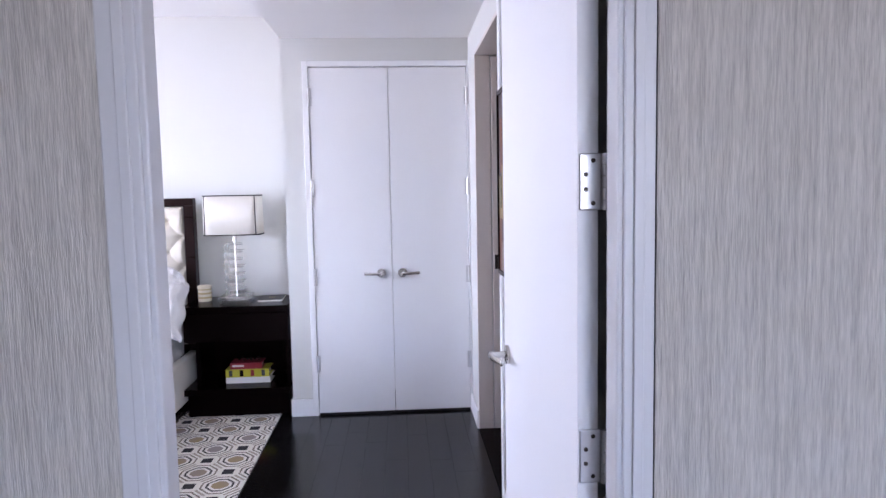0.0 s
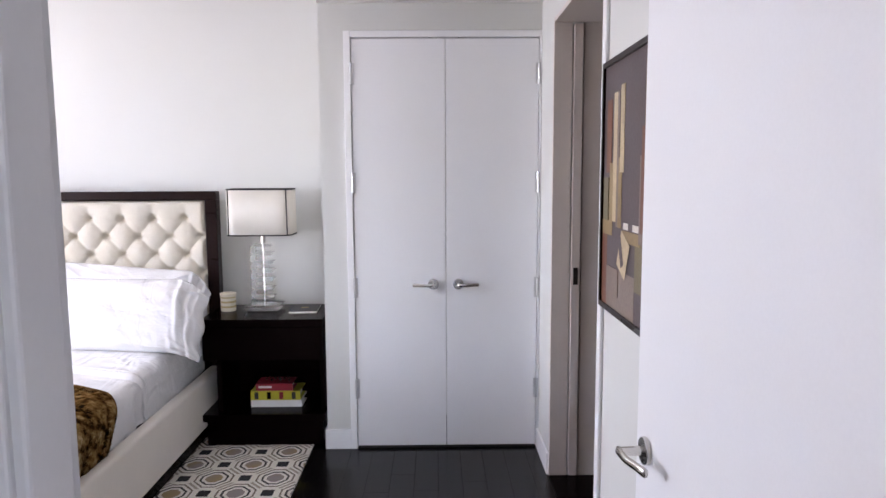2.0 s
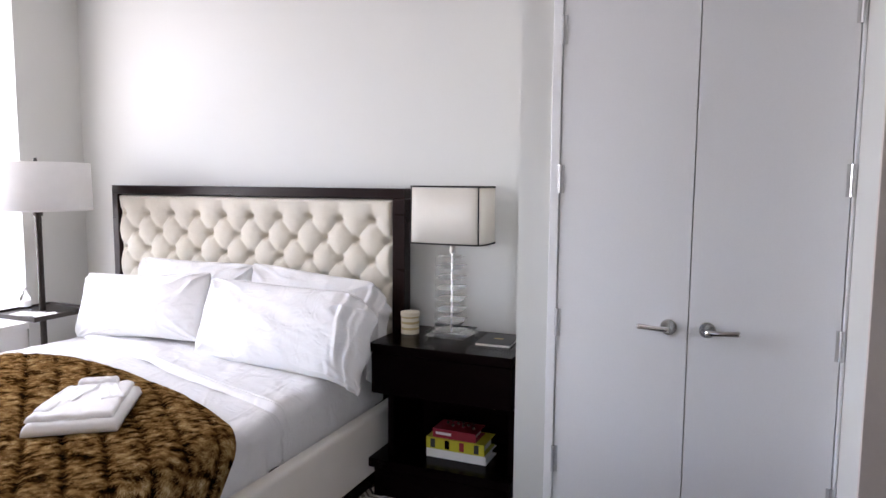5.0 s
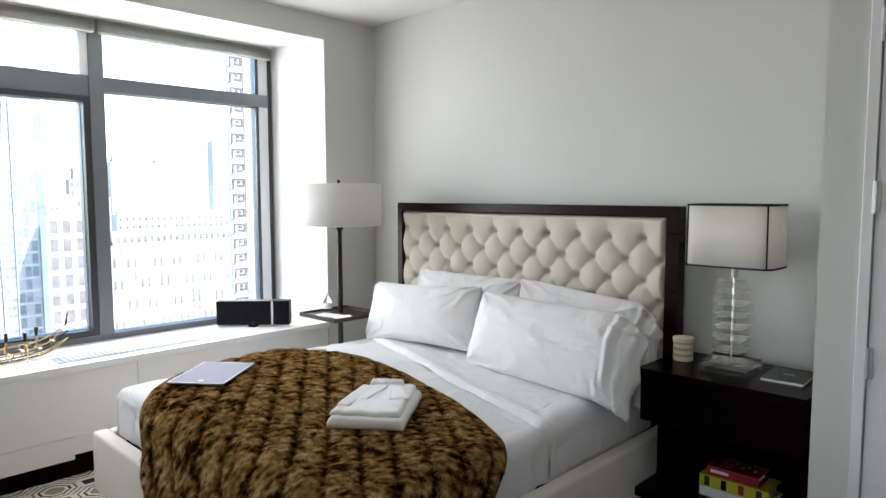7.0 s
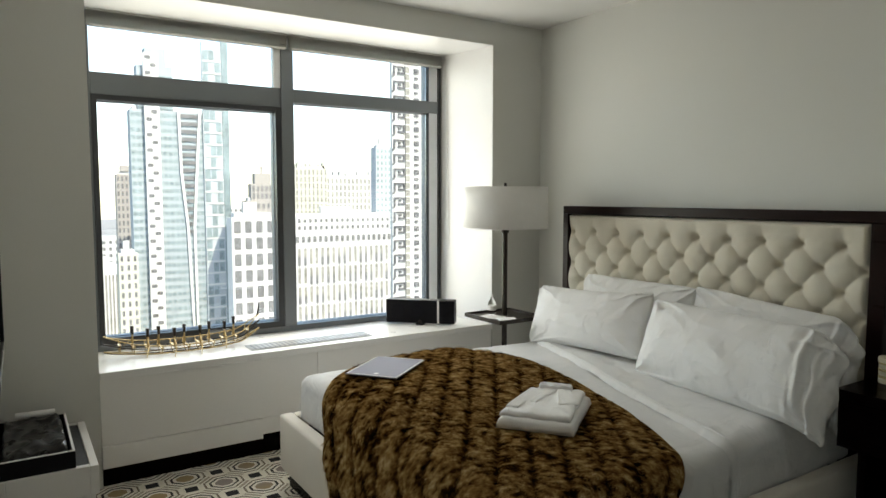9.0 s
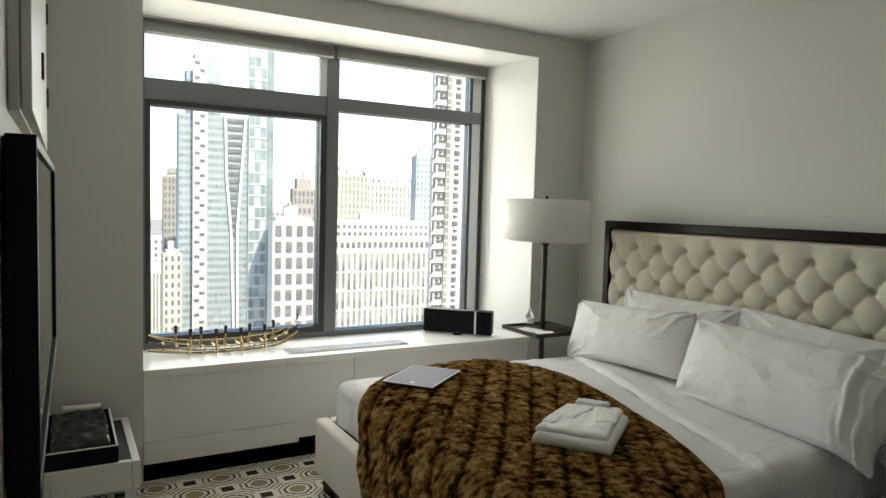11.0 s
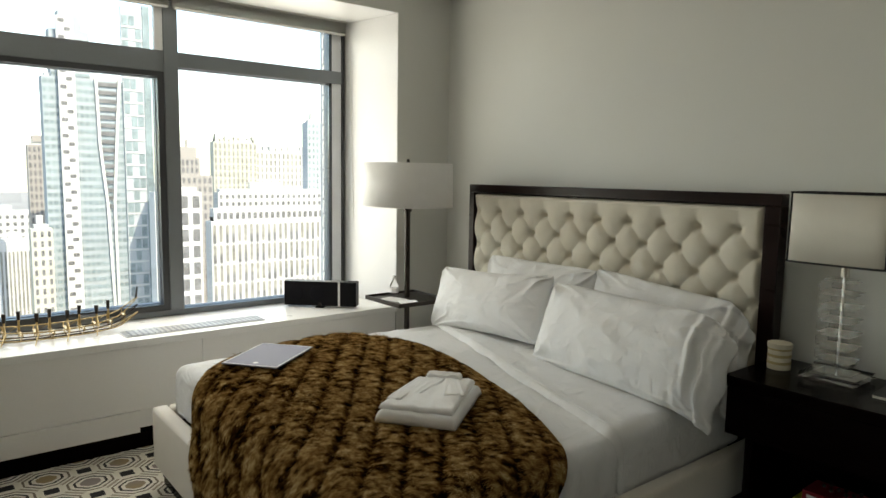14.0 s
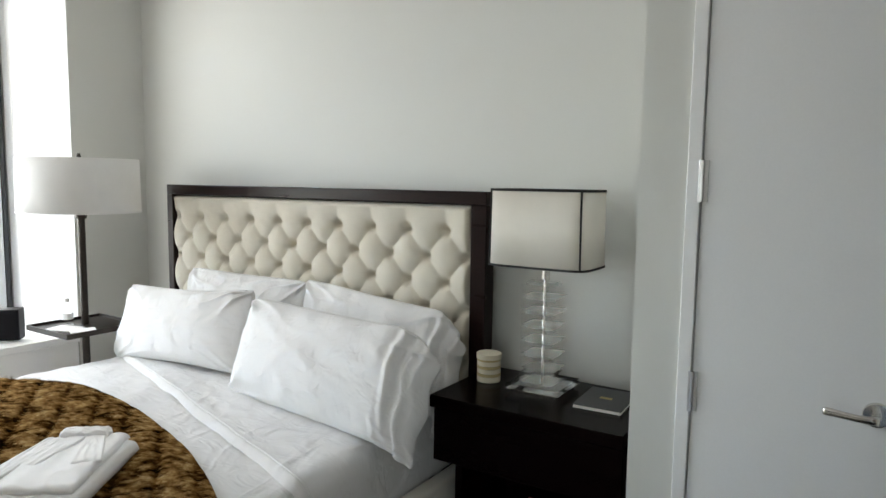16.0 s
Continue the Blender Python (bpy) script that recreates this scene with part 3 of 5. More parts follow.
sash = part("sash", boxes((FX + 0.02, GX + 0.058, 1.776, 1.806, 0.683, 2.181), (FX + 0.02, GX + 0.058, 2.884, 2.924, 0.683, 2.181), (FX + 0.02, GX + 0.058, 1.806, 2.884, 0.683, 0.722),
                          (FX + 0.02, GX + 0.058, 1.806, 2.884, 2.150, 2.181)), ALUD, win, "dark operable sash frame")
part("sash_latch", boxes((GX + 0.055, GX + 0.075, 2.40, 2.54, 0.690, 0.712), bevel=0.004), ALU, sash)
for y0, y1, z0, z1 in ((1.806, 2.884, 0.722, 2.150), (MY1, 4.098, 0.682, TZ0), (1.775, MY0, TZ1, 2.615), (MY1, 4.098, TZ1, 2.615)):
    p = part("pane", boxes((GX, GX + 0.008, y0, y1, z0, z1)), PANE, win)
    p.visible_shadow = False
    part("outer_rebate", boxes((FX - 0.002, GX - 0.002, y0, y0 + 0.003, z0, z1), (FX - 0.002, GX - 0.002, y1 - 0.003, y1, z0, z1), (FX - 0.002, GX - 0.002, y0 + 0.003, y1 - 0.003, z0, z0 + 0.003), (FX - 0.002, GX - 0.002, y0 + 0.003, y1 - 0.003, z1 - 0.003, z1)), ALU, win, "grey outer glazing rebate")
part("bead", boxes((GX + 0.01, GX + 0.052, 2.876, 2.924, TZ1, 2.615)), TRIM, win, "pale strip beside the mullion")

blind = thing("window_blind", (GX + 0.1, 3.0, 2.63), "raised white venetian blind bunched under the window head", "blind")
for y0, y1 in ((1.765, 2.96), (2.98, 4.20)):
    part("head_rail", boxes((GX + 0.055, GX + 0.105, y0, y1, 2.650, 2.661), bevel=0.002), BLIND, blind)
    for k in range(9):
        bm = grid(30, 2, lambda u, v: (GX + 0.056 + 0.05 * v, y0 + (y1 - y0) * u, 2.644 - k * 0.0088 + 0.003 * math.sin(v * math.pi) + 0.005 * n3(u * 11, k * 1.7) * (0.3 + 0.10 * k)))
        part("slat", bm, BLIND, blind)
    part("bottom_rail", boxes((GX + 0.06, GX + 0.10, y0 + 0.01, y1 - 0.01, 2.566, 2.576), bevel=0.002), BLIND, blind)
part("cord", cyl(0.002, 0.002, (GX + 0.11, 4.215, 2.6), (GX + 0.14, 4.235, 1.2), 6), BLIND, blind, "thin white pull cord")

sill = structure("window_sill", boxes((FX + 0.105, XW + 0.015, WY0 + 0.002, WY1 - 0.005, 0.603, WZ0), bevel=0.004), STONE, "white stone window sill over the convector", "window sill")
grl = thing("sill_grille", (-4.12, 2.96, WZ0), "long slotted metal air grille set in the sill", "grille")
part("frame", boxes((-4.205, -4.05, 2.55, 3.37, WZ0 + 0.0005, WZ0 + 0.004), bevel=0.001), GRILLE, grl)
for k in range(52):
    part("slat", boxes((-4.195, -4.06, 2.562 + k * 0.0155, 2.570 + k * 0.0155, WZ0 + 0.0042, WZ0 + 0.008)), ALU if k % 2 else GRILLE, grl)
cv = thing("convector_cabinet", (XW, 3.0, 0), "white panelled convector cabinet under the window", "cabinet", kind="structure")
part("panel", boxes((XW - 0.03, XW, WY0 + 0.001, 2.944, 0.242, 0.602), bevel=0.0015), CABIN, cv)
part("panel", boxes((XW - 0.03, XW, 2.947, 4.31, 0.242, 0.602), bevel=0.0015), CABIN, cv)
part("lower_panel", boxes((XW - 0.03, XW + 0.012, WY0 + 0.001, 2.585, 0.118, 0.239), bevel=0.002), CABIN, cv)
part("lower_panel", boxes((XW - 0.03, XW - 0.004, 2.588, 4.31, 0.138, 0.239), bevel=0.002), CABIN, cv)
part("toe_kick", boxes((XW - 0.13, XW - 0.11, WY0 + 0.001, 4.31, 0.0, 0.20)), ESPRESSO, cv, "dark recessed toe kick")
part("base_strip", boxes((XW - 0.11, XW - 0.03, WY0 + 0.001, 4.31, 0.0, 0.10)), ESPRESSO, cv, "dark base strip")

# ---- rug ----
bm = grid(120, 110, lambda u, v: (-4.03 + 3.195 * u, 1.40 + 2.98 * v, 0.012 + 0.0012 * n3(u * 60, v * 60)))
r = bmesh.ops.extrude_face_region(bm, geom=bm.faces[:])
bmesh.ops.translate(bm, verts=[v for v in r["geom"] if isinstance(v, bmesh.types.BMVert)], vec=(0, 0, -0.0105))
bmesh.ops.recalc_face_normals(bm, faces=bm.faces[:])
tagged(part("area_rug", bm, RUG), "cream and taupe rug woven with octagons and dark squares", "rug")

# ---- bed ----
BX0, BX1, BY0 = -3.515, -1.475, 2.53
HB0, HB1, HBY, HZ = -3.552, -1.470, 4.615, 1.515
bed = thing("bed", (-2.5, 3.6, 0), "king bed with cream upholstered rails and tufted headboard", "bed")
hb = part("headboard_frame", boxes((HB0, HB1, HBY, HBY + 0.075, HZ - 0.055, HZ), (HB0, HB0 + 0.05, HBY, HBY + 0.075, 0.05, HZ - 0.055), (HB1 - 0.072, HB1, HBY, HBY + 0.075, 0.05, HZ - 0.055), bevel=0.004), WALNUT, bed, "dark walnut headboard frame")
part("headboard_back", boxes((HB0 + 0.03, HB1 - 0.03, HBY + 0.05, HBY + 0.07, 0.05, HZ - 0.02)), ESPRESSO, bed)
PX0, PX1, PZ0, PZ1 = HB0 + 0.053, HB1 - 0.075, 0.45, HZ - 0.058
AX, AZ, TOPROW = 0.1000, 0.1105, 1.346
AX0 = -3.468


def tuft(u, v):
    x, z = PX0 + (PX1 - PX0) * u, PZ0 + (PZ1 - PZ0) * v
    a, b = (x - AX0) / AX, (z - TOPROW) / AZ
    p, q = (a + b) / 2, (a - b) / 2
    if b > 0:
        p, q = a / 2, a / 2
    sp, sq = abs(math.sin(math.pi * p)), abs(math.sin(math.pi * q))
    puff = (sp * sq) ** 0.66
    if b > 0:
        puff = 1 - (1 - (sp * sp) ** 0.62) * max(0, 1 - b * 0.9)
    dp, dq = (p - round(p)), (q - round(q))
    da, db = (dp + dq) * AX, (dp - dq) * AZ
    if b > 0:
        da, db = 2 * dp * AX, b * AZ
    pit = math.exp(-(da * da + db * db) / 0.00042)
    e = min(x - PX0, PX1 - x, PZ1 - z)
    edge = 1 - max(0, 1 - e / 0.02) ** 2
    wr = 0.0016 * n3(x * 26, z * 26, 3) + 0.0008 * n3(x * 80, z * 80, 5)
    return (x, HBY + 0.035 - (0.021 + 0.025 * puff - 0.033 * pit + wr + 0.0022 * math.sin(math.atan2(db, da) * 7 + 3 * p) * math.exp(-(da * da + db * db) / 0.0016)) * edge, z)


part("headboard_panel", grid(300, 150, tuft), LINEN, bed, "button-tufted cream linen headboard panel", smooth=True)
for row in range(6):
    z = TOPROW - row * AZ
    for k in range(-1, 22):
        if (k + row) % 2:
            continue
        x = AX0 + k * AX
        if PX0 + 0.03 < x < PX1 - 0.03:
            bm = bmesh.new()
            bmesh.ops.create_uvsphere(bm, u_segments=8, v_segments=5, radius=0.008, matrix=Matrix.Translation((x, HBY + 0.0455, z)) @ Matrix.Diagonal((1, 0.5, 1, 1)))
            part("button", bm, LINEN, bed, smooth=True)


def padded(x0, x1, y0, y1, z0, z1, r=0.02):
    bm = boxes((x0, x1, y0, y1, z0, z1), bevel=r, seg=4)
    return bm


part("side_rail", padded(BX1 - 0.075, BX1, BY0 + 0.075, HBY, 0.105, 0.405), RAIL, bed, smooth=True)
part("side_rail", padded(BX0, BX0 + 0.075, BY0 + 0.075, HBY, 0.105, 0.405), RAIL, bed, smooth=True)
part("foot_rail", padded(BX0, BX1, BY0, BY0 + 0.078, 0.105, 0.408), RAIL, bed, smooth=True)
part("bed_base", boxes((BX0 + 0.07, BX1 - 0.07, BY0 + 0.07, HBY, 0.12, 0.34)), ESPRESSO, bed)
part("plinth", boxes((BX0 + 0.04, BX1 - 0.04, BY0 + 0.04, HBY, 0.012, 0.104)), ESPRESSO, bed, "dark recessed plinth")

MX0, MX1, MY_, MZ = -3.41, -1.575, 2.625, 0.652
tagged(part("mattress", padded(MX0 + 0.03, MX1 - 0.03, MY_ + 0.03, HBY - 0.005, 0.342, 0.60, 0.04), SHEET, smooth=True), "thick white mattress under the bedding", "mattress")


def drape(x, y, top, r, grow=0.0, foot_out=0.0, foot_drop=0.3):
    """Lays a point of a flat cloth over the mattress; past an edge it turns over a round and hangs."""
    x1, x0, y0 = MX1 - r + grow, MX0 + r - grow, MY_ + r - grow
    # the bed sinks towards the side that is sat on
    top -= 0.043 * smooth(-2.95, -2.2, x) * smooth(4.4, 3.8, y) + 0.008

    def over(s):
        if s <= 0:
            return 0.0, 0.0
        a = min(s / r, math.pi / 2)
        return r * math.sin(a), r * (1 - math.cos(a)) + max(0.0, s - r * math.pi / 2)

    hx, dx = over(x - x1) if x > x1 else over(x0 - x)
    hy, dy = over(y0 - y)
    px = (x1 + hx) if x > x1 else (x0 - hx if x < x0 else x)
    py = (y0 - hy) if y < y0 else y
    drop = max(dx, dy)
    return Vector((px, py, top - drop))


def duvet_point(u, v):
    x, y = -3.70 + 2.415 * u, 2.36 + 1.86 * v
    p = drape(x, y, MZ, 0.07)
    w = 0.007 * n3(x * 3.2, y * 3.2, 1) + 0.005 * (0.5 - abs(n3(x * 6 + 4 * y, y * 4, 2)) * 2) + 0.0022 * n3(x * 19, y * 14, 4)
    side = max(0, MZ - p.z) * 4
    p.x += (0.013 * n3(y * 9, p.z * 3, 7) + 0.022 * max(0.0, 1 - 4 * abs(n3(y * 8.5, p.z * 1.5 + y, 17))) * min(1, side)) * (1 if x > -2.5 else -1)
    p.y -= 0.012 * n3(x * 9, p.z * 3, 8) * min(1, side) if y < 2.7 else 0
    p.z += w - 0.018 * max(0, (y - 3.95)) + 0.010 * math.exp(-((y - 4.0) / 0.18) ** 2) * n3(x * 4, 9.1, 1)
    p.z = max(p.z, 0.392)
    return p


bm = grid(150, 120, duvet_point)
duvet = thing("duvet", (-2.5, 3.3, MZ), "smooth white duvet spread over the mattress", "duvet")
part("cover", bm, SHEET, duvet, smooth=True)
DUVET_HEM = [duvet_point(1.0, k / 80) for k in range(81)]


def fold_point(u, v):
    # the turned-down band of sheet, between the throw and the pillows
    x = -3.66 + 2.345 * u
    near = 3.66 + 0.30 * max(0.0, -1.62 - x) + 0.03 * n3(x * 3, 2.2, 4)
    y = near + (4.55 - near) * v
    p = drape(x, y, MZ + 0.026, 0.078, grow=0.013)
    p.z += 0.006 * n3(x * 5 + y * 3, y * 8, 4) + 0.006 * (0.5 - abs(n3(x * 7, y * 11 + x * 3, 6)) * 2) - 0.026 * (1 - min(1, v * 34)) ** 2
    p.x += 0.006 * n3(y * 10, p.z * 6, 7)
    return p


bm = grid(150, 90, fold_point)
sheet = thing("top_sheet", (-2.5, 4.1, MZ), "white top sheet turned down over the duvet", "sheet")
part("cloth", bm, SHEET, sheet, smooth=True)


def seam(pts, r):
    """A sewn cord along the points, in one skin."""
    b = bmesh.new()
    rings = []
    for i, p in enumerate(pts):
        d = (pts[min(i + 1, len(pts) - 1)] - pts[max(i - 1, 0)]).normalized()
        sx = d.cross(Vector((0.31, 0.2, 0.93))).normalized()
        sy = d.cross(sx)
        rings.append([b.verts.new(p + r * (sx * math.cos(a) + sy * math.sin(a))) for a in (k * math.pi / 3 for k in range(6))])
    for a, c in zip(rings, rings[1:]):
        for k in range(6):
            b.faces.new((a[k], a[(k + 1) % 6], c[(k + 1) % 6], c[k]))
    return b


part("hem", seam(DUVET_HEM, 0.004), SHEET, duvet, "corded hem", smooth=True)
part("hem", seam([fold_point(k / 160, 0.045) + Vector((0, 0, 0.001)) for k in range(161)], 0.0028), SHEET, sheet, "sewn hem cord", smooth=True)


def pillow(name, w, h, t, m, label, seed, sag=0.0, ears=0.05):
    def side(sgn):
        def f(u, v):
            a, b = u * 2 - 1, v * 2 - 1
            core = max(0.0, (1 - abs(a) ** 2.6)) ** 0.55 * max(0.0, (1 - abs(b) ** 2.4)) ** 0.6
            pinch = 1 - 0.025 * (1 - abs(b)) * abs(a) ** 3 - 0.0
            pinch2 = 1 - ears * (1 - abs(a) ** 2) * abs(b) ** 3
            x, y = a * w / 2 * pinch * (1 - 0.035 * abs(a * b) ** 5), b * h / 2 * pinch2 * (1 - 0.06 * abs(a * b) ** 5)
            wr = 0.006 * n3(x * 3.0 + seed, y * 3.0, seed) + 0.003 * (0.35 - abs(n3(x * 4 + y * 6 + seed, y * 4 - x * 3, 2.0)) * 2) + 0.004 * max(0.0, 0.3 - abs(n3(x * 13 - y * 8, y * 9 + seed, 5.0)) * 3)
            ca, cb = 1 - abs(a), 1 - abs(b)
            fan = math.atan2(cb + 0.04, ca + 0.04)
            far = math.hypot(ca, cb)
            quarter = seed + (2.0 if a > 0 else 0.0) + (5.0 if b > 0 else 0.0)
            crease = abs(math.sin(fan * (5.5 + 1.5 * math.sin(quarter)) + quarter + 2.2 * n3(a * 2, b * 2, quarter)))
            radial = 0.012 * math.sin(math.atan2(b, a) * 9 + seed) * (abs(a) * abs(b)) ** 1.2
            ruffle = ((1 - crease) ** 2 - 0.3) * math.exp(-2.4 * far) * min(1.0, far * 5) * (0.036 if a < 0 or b > 0 else 0.020)
            pleat = 0.009 * math.sin(a * 17 + seed + 2 * n3(a * 3, seed)) * math.exp(-4.0 * cb) * (1 if b > 0 else 0.4) * min(1.0, cb * 9)
            long = pleat + 0.006 * max(0.0, 1 - 6 * abs(n3(x * 2.2 + 0.7 * y + seed, y * 3.4 - x * 0.9, seed + 3))) + 0.003 * max(0.0, 1 - 5 * abs(n3(x * 3.1 - 2.2 * y, y * 5 + x * 1.7 + seed, seed + 6)))
            z = sgn * (t / 2 * core + (wr + radial + long) * min(1, core * 2.2)) + ruffle + 0.012 * n3(x * 5, y * 5, seed + 9) * (1 - core)
            if a > 0.60 and sag:
                # the empty end of the case hangs down, in upright folds
                k = (a - 0.60) / 0.40
                y -= sag * k ** 1.6 * (0.80 + 0.20 * b)
                z += -0.035 * k * k + (0.012 * math.sin(k * 13 + seed) + 0.008 * math.sin(k * 23 + b * 2)) * min(1.0, k * 2.5)
                x -= 0.045 * k * k + 0.012 * k * math.sin(b * 7 + seed)
            return m @ Vector((x, y, z))
        return f
    bm = grid(120, 72, side(1))
    b2 = grid(120, 72, side(-1))
    me = bpy.data.meshes.new("tmp")
    b2.to_mesh(me)
    b2.free()
    bm.from_mesh(me)
    bpy.data.meshes.remove(me)
    bmesh.ops.remove_doubles(bm, verts=bm.verts[:], dist=0.0008)
    bmesh.ops.recalc_face_normals(bm, faces=bm.faces[:])
    ob = part(name, bm, PILLOWCASE, smooth=True)
    return tagged(ob, label, "pillow", "pillows on the bed")


tip = Matrix.Rotation(radians(-4), 4, "Z")
pillow("pillow", 0.86, 0.46, 0.15, pose(-2.80, 4.475, 0.862, 76, 0, 0), "plump white pillow leaning on the headboard", 1.0)
pillow("pillow", 0.98, 0.47, 0.15, pose(-1.94, 4.465, 0.835, 74, 0, -3) @ tip, "white pillow leaning on the headboard, its open end drooping", 4.0, sag=0.12)
pillow("pillow", 0.91, 0.40, 0.19, pose(-2.925, 4.235, 0.846, 71, 0, 1) @ Matrix.Rotation(radians(3.5), 4, "Z"), "white pillow in front, creased at its corners", 7.0, ears=0.13)
pillow("pillow", 1.12, 0.43, 0.20, pose(-1.905, 4.13, 0.838, 69, 0, -7), "long white pillow whose case hangs over the bed's edge", 11.0, sag=0.085)

# ---- fur throw ----
random.seed(5)


def throw_xy(u, v):
    """The throw's outline, laid flat: u across the bed, v from the foot up."""
    top = 3.77 - 0.62 * max(0.0, (u - 0.30) / 0.70) ** 1.9 - 0.16 * max(0, 0.16 - u) / 0.16
    bottom = 2.10
    left = -3.47 + 1.5 * min(0.75, 1 - v) ** 3 + 0.26 * max(0.0, 0.25 - v) / 0.25 + 0.12 * (max(0, v - 0.8) / 0.2) ** 2
    right = -1.185 + 0.06 * math.sin(v * 5)
    return left + (right - left) * u, bottom + (top - bottom) * v


RIDGE = 0.122


def band_of(x, y):
    """Where a point lies among the sewn channels, which run askew over the bed."""
    return (0.6 * x + 0.8 * y - 0.963) / RIDGE + 0.10 * n3(x * 1.9, y * 1.9, 21)


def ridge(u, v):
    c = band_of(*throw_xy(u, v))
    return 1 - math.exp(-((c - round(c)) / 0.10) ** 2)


def fleck_at(x, y):
    """Dark and pale tufts, drawn out across the channels."""
    along, across = 0.8 * x - 0.6 * y, 0.6 * x + 0.8 * y
    clump = n3(along * 17, across * 8, 3)
    fleck = 0.8 * n3(along * 22 + 1.5 * clump, across * 14 + clump, 14) + 0.6 * n3(along * 55, across * 30, 15)
    dark = min(0.40, 1.5 * max(0.0, fleck - 0.12))
    pale = min(0.20, 0.8 * max(0.0, -0.12 - fleck))
    return clump, pale - dark


def throw_point(u, v, lift=0.0):
    x, y = throw_xy(u, v)
    h = 0.016 + 0.010 * ridge(u, v)
    edge = min(1, min(u, 1 - u) * 26) * min(1, min(v, 1 - v) * 22)
    h = h * (0.35 + 0.65 * max(0, edge)) + lift
    p = drape(x, y, MZ + 0.012, 0.085, grow=0.024)
    q = drape(x + 0.002, y, MZ + 0.012, 0.085, grow=0.024) - p
    s = drape(x, y + 0.002, MZ + 0.012, 0.085, grow=0.024) - p
    nrm = q.cross(s)
    nrm = nrm.normalized() if nrm.length > 1e-9 else Vector((0, 0, 1))
    if y < MY_ + 0.02:
        k = min(1, (MY_ + 0.02 - y) / 0.25)
        p.y -= 0.12 * k
    p.z = max(p.z, 0.10)
    w = 0.006 * n3(x * 4, y * 4, 12)
    return p + nrm * (h + w)


thr = thing("fur_throw", (-2.4, 3.0, MZ), "brown and black faux-fur throw, ridged, laid askew over the bed", "throw")
bm = grid(170, 90, lambda u, v: throw_point(u, v))
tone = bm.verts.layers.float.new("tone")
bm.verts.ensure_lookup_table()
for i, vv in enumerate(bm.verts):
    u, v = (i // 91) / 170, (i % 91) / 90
    # backing tone drops in the sewn channels, painting in their shade
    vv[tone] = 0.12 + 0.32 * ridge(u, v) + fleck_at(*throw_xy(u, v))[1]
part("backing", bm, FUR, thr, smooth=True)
verts, faces, tones = [], [], []
for k in range(85000):
    u, v = random.random(), random.random()
    rd = ridge(u, v)
    base = throw_point(u, v, -0.001)
    e = 0.004
    a = throw_point(min(1, u + e), v) - throw_point(max(0, u - e), v)
    b = throw_point(u, min(1, v + e)) - throw_point(u, max(0, v - e))
    nrm = a.cross(b)
    nrm = nrm.normalized() if nrm.length > 1e-9 else Vector((0, 0, 1))
    b = b.normalized() if b.length > 1e-9 else Vector((0, 1, 0))
    a = a.normalized() if a.length > 1e-9 else Vector((1, 0, 0))
    x, y = throw_xy(u, v)
    along, across = 0.8 * x - 0.6 * y, 0.6 * x + 0.8 * y
    clump, tuft_tone = fleck_at(x, y)
    lay = (a * (0.6 * clump + random.uniform(-0.35, 0.35)) - b * (0.7 + 0.5 * n3(along * 14, across * 9, 8)) + nrm * random.uniform(0.10, 0.36)).normalized()
    ln = random.uniform(0.013, 0.029)
    wd = lay.cross(nrm)
    wd = wd.normalized() * random.uniform(0.0011, 0.0024) if wd.length > 1e-6 else a * 0.002
    o = len(verts)
    verts += [tuple(base - wd), tuple(base + wd), tuple(base + lay * ln)]
    faces.append((o, o + 1, o + 2))
    # strands in the channels are toned darker too, deepening the crease shade
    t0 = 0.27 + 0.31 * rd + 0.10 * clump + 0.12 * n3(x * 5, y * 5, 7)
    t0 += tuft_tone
    # each strand runs from a darker root to a paler tip
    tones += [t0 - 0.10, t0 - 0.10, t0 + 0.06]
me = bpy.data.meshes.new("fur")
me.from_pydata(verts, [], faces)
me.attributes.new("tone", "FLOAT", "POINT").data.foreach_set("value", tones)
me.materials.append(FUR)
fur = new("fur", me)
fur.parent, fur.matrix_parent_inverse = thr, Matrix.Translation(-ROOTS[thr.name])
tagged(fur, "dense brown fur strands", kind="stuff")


# folded robe on the throw
def soft_slab(cx, cy, z0, w, d, h, rot, seed, taper=0.0, wob=0.006):
    m = pose(cx, cy, z0, 0, 0, rot)

    def f(u, v):
        a, b = (math.sin((q - 0.5) * math.pi) for q in (u, v))
        e = max(0.0, (1 - abs(a) ** 20) * (1 - abs(b) ** 20)) ** 0.33
        x, y = a * w / 2 * (1 + 0.03 * n3(b * 2, seed)), b * d / 2 * (1 + 0.03 * n3(a * 2, seed + 3))
        if a < 0:
            x -= a * taper * (b + 1) / 2
        fold = max(0.0, 1 - 5 * abs(n3(a * 1.6 + 0.8 * b, b * 1.1, seed + 5)))
        z = h * e + (wob * n3(a * 2.4, b * 2.4, seed) + 0.8 * wob * fold) * e
        return m @ Vector((x, y, z))
    bm = grid(40, 34, f)
    b2 = bm.copy()
    for vv in b2.verts:
        vv.co.z = z0
    me = bpy.data.meshes.new("tmp")
    b2.to_mesh(me)
    b2.free()
    bm.from_mesh(me)
    bpy.data.meshes.remove(me)
    bmesh.ops.remove_doubles(bm, verts=bm.verts[:], dist=0.0005)
    bmesh.ops.recalc_face_normals(bm, faces=bm.faces[:])
    return bm


RZ, RC, RR = 0.643, (-2.183, 3.250), 39
robe = thing("folded_robe", (*RC, RZ), "white terry bathrobe folded in a neat stack on the throw", "bathrobe")
rm = pose(RC[0], RC[1], RZ, 0, 0, RR)


